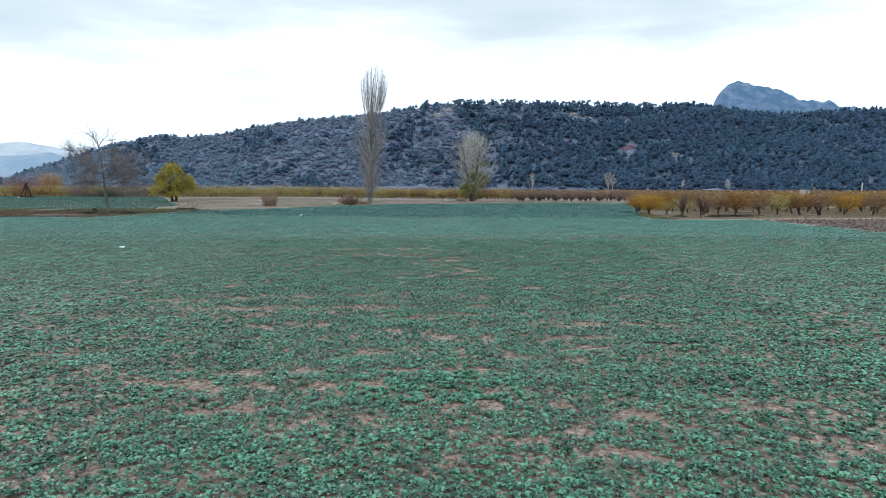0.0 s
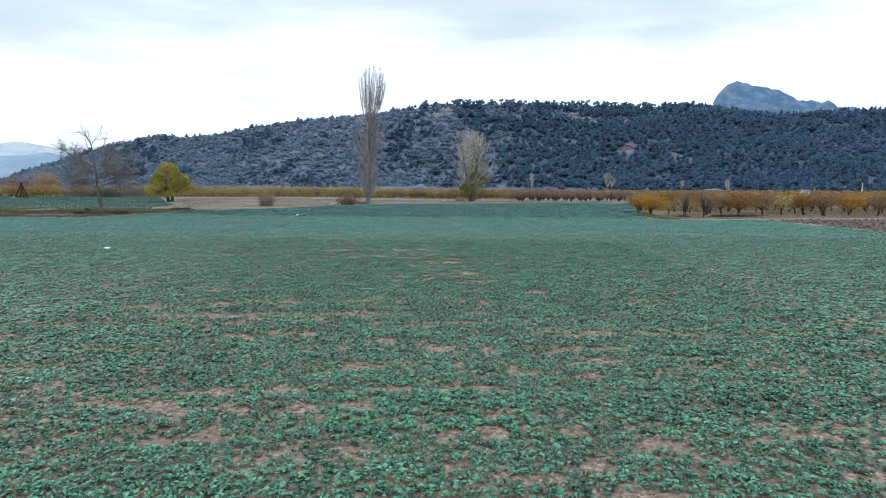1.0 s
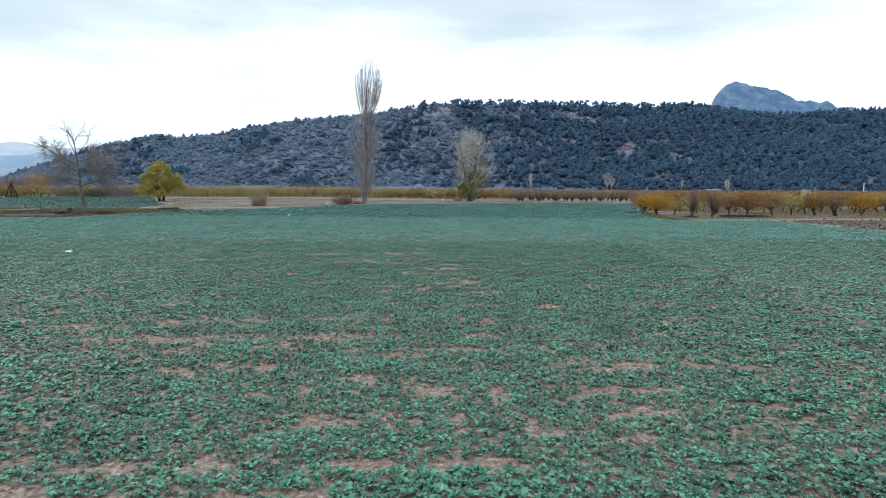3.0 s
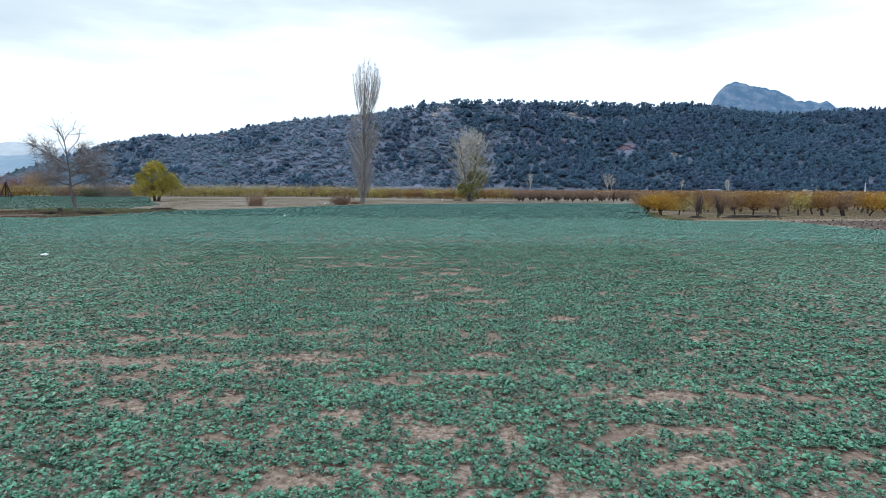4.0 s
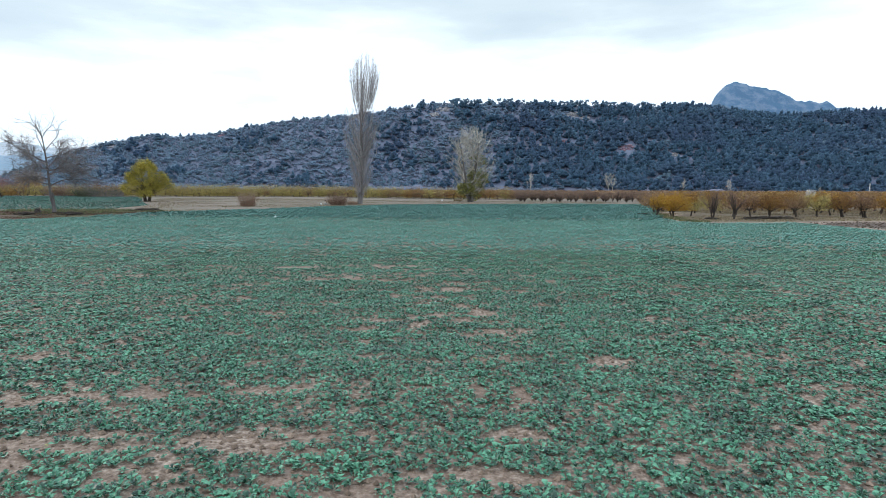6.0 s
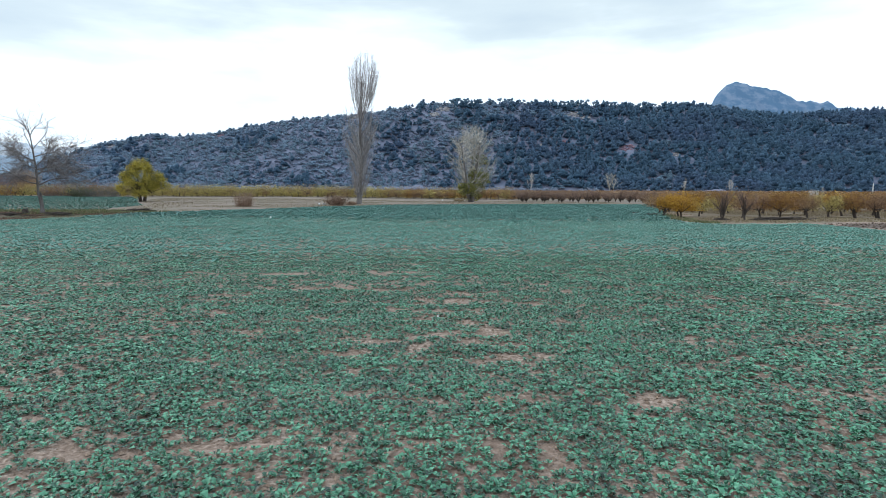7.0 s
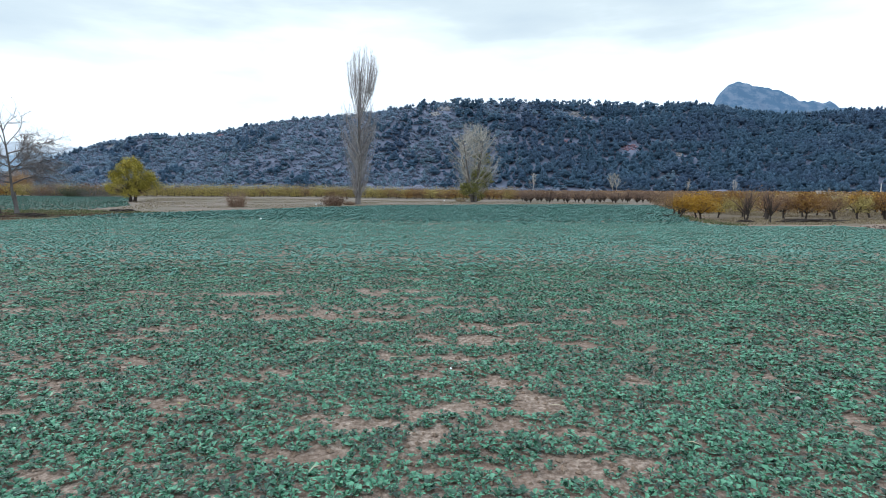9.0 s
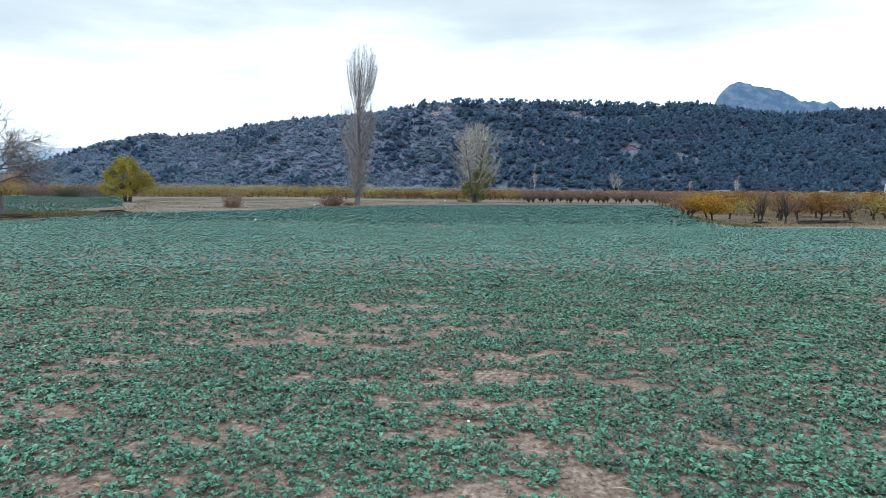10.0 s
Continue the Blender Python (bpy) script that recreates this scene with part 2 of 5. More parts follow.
M["hazed_grey_scrub"] = material("hazed_leafless_scrub", [(0.15, (0.208, 0.246, 0.326)), (0.5, (0.278, 0.321, 0.412)), (0.85, (0.354, 0.399, 0.491))], 0.05, 8, 0.9, island=0.2, leafy=0.6, spec=0.08,
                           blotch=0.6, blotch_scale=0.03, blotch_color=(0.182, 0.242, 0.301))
M["white_plastic"] = material("white_plastic", [(0.3, (0.70, 0.70, 0.68)), (0.7, (0.84, 0.84, 0.82))], 8, 4, 0.5)
M["white_wall"] = material("whitewashed_wall", [(0.3, (0.40, 0.36, 0.34)), (0.7, (0.56, 0.51, 0.48))], 2, 6, 0.85, 0.3, 12)
M["dark_glass"] = material("dark_opening", [(0.3, (0.02, 0.02, 0.025)), (0.7, (0.04, 0.04, 0.045))], 3, 2, 0.3)
M["concrete"] = material("pale_concrete", [(0.3, (0.52, 0.52, 0.51)), (0.7, (0.70, 0.70, 0.68))], 2, 6, 0.85, 0.3, 12)
M["rusty"] = material("rusty_red_steel", [(0.3, (0.022, 0.013, 0.013)), (0.7, (0.055, 0.028, 0.024))], 4, 6, 0.75, 0.3, 20)
M["willow"] = material("willow_leaf", [(0.2, (0.26, 0.15, 0.08)), (0.6, (0.42, 0.27, 0.15)), (0.85, (0.54, 0.38, 0.24))], 2, 4, 0.8, island=0.6)
M["twig_rust"] = material("rust_red_twig", [(0.2, (0.17, 0.085, 0.075)), (0.6, (0.28, 0.15, 0.13)), (0.85, (0.38, 0.23, 0.20))], 2, 4, 0.8, island=0.6)
M["straw"] = material("pale_straw", [(0.3, (0.38, 0.31, 0.21)), (0.7, (0.54, 0.46, 0.34))], 8, 4, 0.7, island=0.5)
M["stone"] = material("grey_stone", [(0.3, (0.22, 0.20, 0.18)), (0.7, (0.38, 0.35, 0.32))], 6, 6, 0.9, 0.6, 20, per_object=0.4)


def distance_material(name, low, high, haze_glow, scale=0.008):
    """A far mountainside, part of the plain backdrop: blue emission is added to stand for haze."""
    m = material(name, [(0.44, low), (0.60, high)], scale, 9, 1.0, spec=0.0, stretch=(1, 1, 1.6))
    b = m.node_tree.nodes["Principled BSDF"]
    b.inputs["Emission Color"].default_value = (*haze_glow, 1)
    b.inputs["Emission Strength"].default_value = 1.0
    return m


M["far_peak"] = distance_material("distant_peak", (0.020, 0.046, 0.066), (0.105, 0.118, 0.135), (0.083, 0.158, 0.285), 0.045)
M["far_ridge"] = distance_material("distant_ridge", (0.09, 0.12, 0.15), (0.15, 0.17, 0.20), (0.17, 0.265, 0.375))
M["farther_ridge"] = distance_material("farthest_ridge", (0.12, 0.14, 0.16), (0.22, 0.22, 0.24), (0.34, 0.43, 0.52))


# ---- building helpers ----
RNG = np.random.RandomState(7)
TABLE = np.random.RandomState(3).rand(256, 256)


def field_noise(x, y, size, seed=0):
    """Smooth noise from 0 to 1 at many places at once, with features about size metres across."""
    x, y = np.asarray(x, float) / size + 17.3 * seed + 400, np.asarray(y, float) / size + 9.1 * seed + 400
    i, j = np.floor(x).astype(int), np.floor(y).astype(int)
    u, v = x - i, y - j
    u, v = u * u * (3 - 2 * u), v * v * (3 - 2 * v)
    g = lambda a, b: TABLE[a % 256, b % 256]
    return (g(i, j) * (1 - u) + g(i + 1, j) * u) * (1 - v) + (g(i, j + 1) * (1 - u) + g(i + 1, j + 1) * u) * v


def mesh_from(name, verts, faces, mat, smooth=False):
    """A mesh from arrays of places and of faces that all have the same number of corners."""
    me = bpy.data.meshes.new(name)
    verts, faces = np.asarray(verts, np.float32), np.asarray(faces, np.int32)
    me.vertices.add(len(verts))
    me.vertices.foreach_set("co", verts.ravel())
    me.loops.add(faces.size)
    me.loops.foreach_set("vertex_index", faces.ravel())
    me.polygons.add(len(faces))
    me.polygons.foreach_set("loop_start", np.arange(len(faces), dtype=np.int32) * faces.shape[1])
    me.update(calc_edges=True)
    me.validate()
    me.polygons.foreach_set("use_smooth", np.full(len(faces), smooth))
    me.materials.append(mat)
    return me


def from_bm(name, bm, mat, smooth=False):
    me = bpy.data.meshes.new(name)
    bm.normal_update()
    bm.to_mesh(me)
    bm.free()
    for p in me.polygons:
        p.use_smooth = smooth
    me.materials.append(mat)
    return me


STUFF_PARTS = ("limb_work", "twig_work", "foliage", "stem_work", "ivy")  # too fine and too many to pick apart


def part(name, me, parent, label=""):
    """One mesh as one object under a thing or under a part."""
    ob = new(name, me)
    ob.parent = parent
    return tagged(ob, label, kind="stuff" if name in STUFF_PARTS else "")


def thing(name, label, category, place=(0, 0, 0), turn=0.0, size=1.0, group="", kind=""):
    ob = new(name)
    ob.matrix_basis = pose(*place, 0, 0, turn) @ Matrix.Scale(size, 4)
    ob.empty_display_size = 0.2
    return tagged(ob, label, category, group, kind)


class Tubes:
    """Tapered limbs gathered into one mesh."""

    def __init__(self):
        self.v, self.f, self.n = [], [], 0

    def add(self, pts, radii, sides):
        pts = np.asarray(pts, float)
        k = len(pts)
        way = np.gradient(pts, axis=0)
        way /= np.linalg.norm(way, axis=1)[:, None] + 1e-9
        side = np.cross(way, (0.31, 0.95, 0.05))
        side /= np.linalg.norm(side, axis=1)[:, None] + 1e-9
        other = np.cross(way, side)
        a = np.arange(sides) * 2 * math.pi / sides
        ring = side[:, None] * np.cos(a)[None, :, None] + other[:, None] * np.sin(a)[None, :, None]
        self.v.append((pts[:, None] + ring * np.asarray(radii)[:, None, None]).reshape(-1, 3))
        r = np.arange(sides)
        s = (r + 1) % sides
        for i in range(k - 1):
            a0, b0 = self.n + i * sides, self.n + (i + 1) * sides
            self.f.append(np.stack([a0 + r, a0 + s, b0 + s, b0 + r], 1))
        self.n += k * sides

    def mesh(self, name, mat, smooth=True):
        return mesh_from(name, np.concatenate(self.v), np.concatenate(self.f), mat, smooth)


def limb(rng, start, way, length, segs, wander, lift):
    """A wandering line: lift bends it up (or, below 0, down)."""
    pts, p, d = [np.array(start, float)], np.array(start, float), np.array(way, float) / np.linalg.norm(way)
    for _ in range(segs):
        d = d + rng.normal(0, wander, 3) + np.array((0, 0, lift))
        d /= np.linalg.norm(d)
        p = p + d * length / segs
        pts.append(p)
    return np.array(pts), d


def reach(rng, start, tip, segs=6, sag=0.75, wander=0.05):
    """A limb that leaves outwards from start and bends up to its tip."""
    s, e = np.array(start, float), np.array(tip, float)
    c = np.array((s[0] + (e[0] - s[0]) * sag, s[1] + (e[1] - s[1]) * sag, s[2] + (e[2] - s[2]) * 0.4))
    t = np.linspace(0, 1, segs + 1)[:, None]
    pts = s * (1 - t) ** 2 + 2 * c * t * (1 - t) + e * t * t
    pts[1:-1] += rng.normal(0, wander, (segs - 1, 3))
    return pts


def tilted(rng, way, angle):
    """A direction at about that angle (degrees) from way, to a random side."""
    way = np.asarray(way, float) / np.linalg.norm(way)
    r = np.cross(way, rng.normal(0, 1, 3))
    r /= np.linalg.norm(r) + 1e-9
    return way * math.cos(radians(angle)) + r * math.sin(radians(angle))


def twig_cloud(starts, ways, lengths, radius, bent=True):
    """Many thin three-sided twigs in one go; returns places and faces."""
    starts, ways, lengths = np.asarray(starts), np.asarray(ways), np.asarray(lengths)
    n = len(starts)
    ways = ways / (np.linalg.norm(ways, axis=1)[:, None] + 1e-9)
    side = np.cross(ways, RNG.normal(0, 1, (n, 3)))
    side /= np.linalg.norm(side, axis=1)[:, None] + 1e-9
    other = np.cross(ways, side)
    a = np.arange(3) * 2 * math.pi / 3
    ring = side[:, None] * np.cos(a)[None, :, None] + other[:, None] * np.sin(a)[None, :, None]
    r = np.broadcast_to(radius, (n,))[:, None, None]
    base = starts[:, None] + ring * r
    bend = RNG.normal(0, 0.07, (n, 3)) * lengths[:, None]
    mid = (starts + ways * lengths[:, None] * 0.55 + bend)[:, None] + ring * r * 0.7
    tip = (starts + ways * lengths[:, None])[:, None] + ring * r * 0.25
    v = np.concatenate([base, mid, tip] if bent else [base, tip], 1).reshape(-1, 3)
    f = []
    for lo in (0, 3) if bent else (0,):
        for i in range(3):
            j = (i + 1) % 3
            f.append((lo + i, lo + j, lo + 3 + j, lo + 3 + i))
    f = (np.arange(n)[:, None, None] * (9 if bent else 6) + np.array(f)[None]).reshape(-1, 4)
    return v, f


def leaf_cloud(centres, size, flat=0.0, rng=RNG):
    """Bent four-cornered leaves at the given places, turned at random; flat draws their faces towards level."""
    centres = np.asarray(centres, float)
    n = len(centres)
    nrm = rng.normal(0, 1, (n, 3))
    nrm[:, 2] += flat * np.sign(nrm[:, 2] + 1e-6) * 2
    nrm /= np.linalg.norm(nrm, axis=1)[:, None]
    u = np.cross(nrm, rng.normal(0, 1, (n, 3)))
    u /= np.linalg.norm(u, axis=1)[:, None] + 1e-9
    w = np.cross(nrm, u)
    s = (np.broadcast_to(size, (n,)) * rng.uniform(0.6, 1.3, n))[:, None]
    v = np.stack([centres - u * s * 0.5, centres + w * s * 0.32 + nrm * s * 0.12, centres + u * s * 0.5, centres - w * s * 0.32 + nrm * s * 0.12], 1)
    return v.reshape(-1, 3), np.arange(4 * n).reshape(-1, 4)


def inside(x, y, poly):
    """Which places lie inside the polygon of (x, y) corners."""
    hit = np.zeros(len(x), bool)
    for (x0, y0), (x1, y1) in zip(poly, poly[1:] + poly[:1]):
        cross = (y0 > y) != (y1 > y)
        if y0 != y1:
            hit ^= cross & (x < (x1 - x0) * (y - y0) / (y1 - y0) + x0)
    return hit


def scatter(x0, x1, y0, y1, step, rng, loose=0.5):
    """A jittered grid of places."""
    gx, gy = np.meshgrid(np.arange(x0, x1, step), np.arange(y0, y1, step))
    gx, gy = gx.ravel(), gy.ravel()
    return gx + rng.uniform(-loose, loose, gx.size) * step, gy + rng.uniform(-loose, loose, gy.size) * step


def relief(x, y):
    """The ground's height: almost level, with low clods and wheel-worn unevenness near by."""
    x, y = np.asarray(x, float), np.asarray(y, float)
    near = np.clip((150 - np.hypot(x, y)) / 110, 0, 1)
    a, b = np.clip((x + 32) / 34, 0, 1), np.clip((y - 30) / 42, 0, 1)
    fall = -0.30 * a * a * (3 - 2 * a) * b * b * (3 - 2 * b)
    c = np.clip((-22 - x) / 18, 0, 1)
    fall = fall + 0.17 * c * c * (3 - 2 * c) * np.clip((y - 64) / 10, 0, 1)
    return fall + near * (0.09 * (field_noise(x, y, 3.1, 1) - 0.5) + 0.06 * (field_noise(x, y, 0.7, 2) - 0.5) + 0.05 * (field_noise(x, y, 0.33, 3) - 0.5))


def overlay(name, poly, lift, mat, label, category="ground", step=2.5, ragged=1.0):
    """A piece of other ground laid just over the soil, with an uneven edge, closed at its rim by a small bank."""
    xs, ys = [p[0] for p in poly], [p[1] for p in poly]
    gx, gy = np.arange(min(xs) - 3, max(xs) + 3, step), np.arange(min(ys) - 3, max(ys) + 3, step)
    X, Y = np.meshgrid(gx, gy)
    dx = (field_noise(X, Y, 2.3, 5) - 0.5) * 2.2 * ragged
    dy = (field_noise(X, Y, 2.3, 6) - 0.5) * 2.2 * ragged
    keep = inside((X + dx).ravel(), (Y + dy).ravel(), poly).reshape(X.shape)
    Z = relief(X, Y) + np.where(keep, lift, -0.12)
    idx = np.arange(X.size).reshape(X.shape)
    any_in = keep[:-1, :-1] | keep[1:, :-1] | keep[:-1, 1:] | keep[1:, 1:]
    q = np.stack([idx[:-1, :-1], idx[:-1, 1:], idx[1:, 1:], idx[1:, :-1]], -1)[any_in]
    used, inv = np.unique(q, return_inverse=True)
    v = np.stack([X.ravel(), Y.ravel(), Z.ravel()], 1)[used]
    ob = new(name, mesh_from(name, v, inv.reshape(-1, 4), mat, True))
    return tagged(ob, label, category, "", "structure")


def ico(level=0):
    bm = bmesh.new()
    bmesh.ops.create_icosphere(bm, subdivisions=level + 1, radius=1)
    v = np.array([p.co[:] for p in bm.verts])
    f = np.array([[p.index for p in fc.verts] for fc in bm.faces])
    bm.free()
    return v, f


ICO_V, ICO_F = ico(0)


# ---- the lie of the land ----
FIELD = [(-260, -60), (33.4, -60), (33.6, 45), (34.8, 58), (34.8, 64.6), (29, 64.0), (26.2, 63.6), (24.2, 66.6), (24.9, 72), (29.2, 84.5), (36.6, 105), (45.4, 128), (28.3, 131), (2.8, 124.5),
         (-8, 118.5), (-13.5, 109.5), (-18, 102), (-24.5, 88.5), (-29.8, 78), (-33.5, 71.0), (-34.5, 66.0), (-38, 62.2), (-46, 61.6), (-54, 63.8), (-120, 67), (-260, 69)]
LEFT_FIELD = [(-260, 77.5), (-60, 77.5), (-40.5, 80), (-44, 98), (-57, 122), (-81, 170), (-143, 188), (-260, 200)]
DRY_GRASS = [(-43, 80), (-37, 77), (-29, 79.5), (-23.5, 90), (-17, 103.5), (-12.7, 110.5), (-7.5, 119.8), (2.8, 126), (13, 129.5), (28, 132.8), (41.5, 132.5), (62, 139), (62, 420), (-200, 420), (-200, 172), (-83, 172), (-59.5, 122.5), (-46.5, 98)]
VERGE = [(-260, 68.6), (-120, 66.6), (-54, 63.4), (-46, 61.2), (-38, 61.8), (-34.3, 65.6), (-33.0, 70.8), (-29.5, 77.6), (-37, 80), (-48, 80.5), (-60, 78.3), (-260, 78.3)]
ORCHARD_GROUND = [(25.2, 66.8), (26.6, 64.6), (34.6, 65.4), (39, 66.6), (110, 69.5), (330, 69.5), (330, 420), (64, 420), (64, 138), (46.5, 129), (37.6, 105.5), (30.2, 85), (26.2, 73.8)]
PLOUGHED = [(34.0, -60), (34.2, 45), (35.4, 58), (35.6, 64.4), (40, 65.8), (110, 68.4), (330, 68.5), (330, -60)]


def axis_steps(lo, hi, near, fine):
    """Grid lines: fine close to the path, growing outwards."""
    out = [0.0]
    step = fine
    while out[-1] < near:
        out.append(out[-1] + step)
    while out[-1] < hi:
        step *= 1.22
        out.append(out[-1] + step)
    back, step = [0.0], fine
    while -back[-1] < (near if lo < -near else 0):
        back.append(back[-1] - step)
    while back[-1] > lo:
        step *= 1.22
        back.append(back[-1] - step)
    return np.array(back[:0:-1] + out)


def build_ground():
    gx, gy = axis_steps(-4900, 4900, 22, 0.22), axis_steps(-4900, 4900, 34, 0.22)
    gy = gy[(gy > 2) | (gy < -38) | (np.arange(len(gy)) % 6 == 0)]
    X, Y = np.meshgrid(gx, gy)
    idx = np.arange(X.size).reshape(X.shape)
    q = np.stack([idx[:-1, :-1], idx[:-1, 1:], idx[1:, 1:], idx[1:, :-1]], -1).reshape(-1, 4)
    v = np.stack([X.ravel(), Y.ravel(), relief(X, Y).ravel()], 1)
    tagged(new("ground", mesh_from("ground", v, q, M["soil"], True)), "brown crumbly soil of a flat valley floor", "ground", "", "structure")


build_ground()
overlay("ground_dry_grass", DRY_GRASS, 0.03, M["drygrass_ground"], "trampled dry straw-coloured grass beyond the crop")
overlay("ground_verge", VERGE, 0.05, M["verge_ground"], "rough grassy verge with brown leaf litter", step=1.0)
overlay("ground_orchard", ORCHARD_GROUND, 0.035, M["orchard_ground"], "pale dry grass under the orchard trees", step=2.5)
overlay("ground_ploughed", PLOUGHED, 0.03, M["ploughed"], "bare ploughed brown soil beside the orchard", step=2.0)


# ---- hill and far mountains ----
def sight(px):
    """The sideways slope of a sight line, from a place across the view 1568 wide."""
    return (px - 784) / 1022 + 0.0066


HILL_X = [-2400, -400, -150, 20, 60, 110, 200, 290, 340, 400, 440, 490, 550, 620, 680, 730, 770, 860, 960, 1060, 1140, 1200, 1260, 1320, 1380, 1440, 1500, 1568, 1900, 2600, 4000]
HILL_Y = [331, 331, 328, 322, 305, 291, 264, 245, 249, 242, 235, 225, 217, 211, 206, 197, 190, 188, 188, 191, 193, 193, 196, 206, 210, 206, 203, 201, 194, 205, 260]
RIDGE = 700.0


def hill_foot(x, y):
    """Where the slope begins: the hill stands nearer in the east."""
    return np.interp(np.asarray(x) / np.maximum(y, 200), [-0.5, 0.0, 0.6], [545.0, 545.0, 455.0])


def hill_height(x, y):
    """Height of the hill at places; the ridge line stands at RIDGE."""
    x, y = np.asarray(x, float), np.asarray(y, float)
    crest = RIDGE * (331.6 - np.interp(x / np.maximum(y, 200), [sight(p) for p in HILL_X], HILL_Y)) / 1022 + 3.3
    foot = hill_foot(x, y) + 24 * (field_noise(x, y * 0, 150, 11) - 0.5)
    s = (y - foot) / (RIDGE - foot)
    up = np.clip(s, 0, 1)
    shape = 0.72 * up + 0.28 * up * up * (3 - 2 * up)
    back = np.clip((s - 1) / 1.2, 0, 1)
    rough = (field_noise(x, y, 70, 12) - 0.5) * 11 + (field_noise(x, y, 27, 13) - 0.5) * 5
    mid = np.clip(4 * up * (1 - up), 0, 1)
    return crest * shape * (1 - back * back * (3 - 2 * back)) + rough * mid * np.clip(crest / 36, 0, 1) - 0.6 * (s < 0) - 0.3


def build_hill():
    gx, gy = np.arange(-1000, 1120, 8.0), np.concatenate([np.arange(400, RIDGE + 35, 6.0), np.arange(RIDGE + 35, 1080, 24.0)])
    X, Y = np.meshgrid(gx, gy)
    idx = np.arange(X.size).reshape(X.shape)
    q = np.stack([idx[:-1, :-1], idx[:-1, 1:], idx[1:, 1:], idx[1:, :-1]], -1).reshape(-1, 4)
    v = np.stack([X.ravel(), Y.ravel(), hill_height(X, Y).ravel()], 1)
    return tagged(new("hill", mesh_from("hill", v, q, M["hazed_hill_ground"], True)), "long wooded hill, its stony soil greyed with haze", "hill", "", "structure")


def far_range(name, xs, ys, depth, thick, mat, label, seed, crag):
    """A mountain far off, with a broken skyline, as a ridge that falls to both sides."""
    px = np.linspace(xs[0], xs[-1], 300)
    base = np.interp(px, xs, ys)
    top = (331.6 - base) / 1022 * depth + 3.3
    edge = np.minimum(1, (331 - base) / 30)
    top = top + crag * edge * ((field_noise(px, px * 0, 9, seed) - 0.5) + 0.5 * (field_noise(px, px * 0, 3.5, seed + 1) - 0.5))
    rows, v = 20, []
    for r in range(-rows, rows + 1):
        k = 1 - abs(r) / rows
        away = depth - thick * (1 - k) * (1 if r < 0 else -1)
        wob = crag * (1.5 * (field_noise(px, px * 0 + r * 20, 30, seed + 2) - 0.5) + 1.6 * (field_noise(px * 1.3 + r * 3, px * 0 + r * 6, 8, seed + 3) - 0.5)) * 4 * k * (1 - k)
        v.append(np.stack([np.array([sight(p) for p in px]) * depth * (1 + 0.0 * k), np.full(len(px), away) + wob * 3, top * k ** 0.8 + wob - 5 * (k == 0)], 1))
    v = np.concatenate(v)
    idx = np.arange(len(v)).reshape(2 * rows + 1, -1)
    q = np.stack([idx[:-1, :-1], idx[:-1, 1:], idx[1:, 1:], idx[1:, :-1]], -1).reshape(-1, 4)
    return tagged(new(name, mesh_from(name, v, q, mat, True)), label, "mountain", "", "structure")


hill = build_hill()


def hill_spot(px, py):
    """The place on the hill's face that a sight line from the path's start meets."""
    ys = np.linspace(440, RIDGE, 400)
    xs = sight(px) * ys
    seen = 331.6 - (hill_height(xs, ys) - 3.3) * 1022 / ys
    k = int(np.argmax(seen < py)) if (seen < py).any() else 399
    return float(xs[k]), float(ys[k])


# (place across, place up, radius in metres): bare rocky spots on the hill
ROCK_SPOTS = [(1106, 262, 11, "hill_red"), (1000, 252, 6, "hill_red"), (1190, 274, 7, "hill_rock"), (790, 198, 16, "hill_rock"), (775, 207, 10, "hill_rock"), (1012, 206, 15, "hill_rock"),
              (1035, 212, 9, "hill_rock"), (1090, 211, 13, "hazed_hill_ground"), (1480, 232, 9, "hill_rock"), (1500, 243, 5, "hill_rock"), (500, 226, 12, "hazed_hill_ground"), (640, 212, 14, "hill_rock"),
              (230, 262, 12, "hill_rock"), (960, 258, 5, "hill_rock"), (410, 244, 8, "hill_red")]
ROCKS = [(*hill_spot(px, py), rr * 0.75) for px, py, rr, _ in ROCK_SPOTS]


def rock_patches():
    rng = np.random.RandomState(19)
    v0, f0 = ico(0)
    for (x, y, rr), (_, _, _, key) in zip(ROCKS, ROCK_SPOTS):
        n = int(8 + rr * 6)
        a, r = rng.uniform(0, 6.28, n), rr * np.sqrt(rng.rand(n)) * 0.9
        px, py = x + r * np.cos(a), y + r * np.sin(a) * 0.7
        s = rng.uniform(0.5, 1.6, n)
        v = v0[None] * rng.uniform(0.6, 1.3, (n, len(v0), 1)) * (s[:, None] * np.array((1.3, 1.0, 0.7)))[:, None] + np.stack([px, py, hill_height(px, py) + 0.2], 1)[:, None]
        f = f0[None] + (np.arange(n) * len(v0))[:, None, None]
        tagged(new("rock_outcrop", mesh_from("rock_outcrop", v.reshape(-1, 3), f.reshape(-1, 3), M[key])), "weathered boulders on a bare spot of the hillside", "rocks", "", "stuff")


rock_patches()


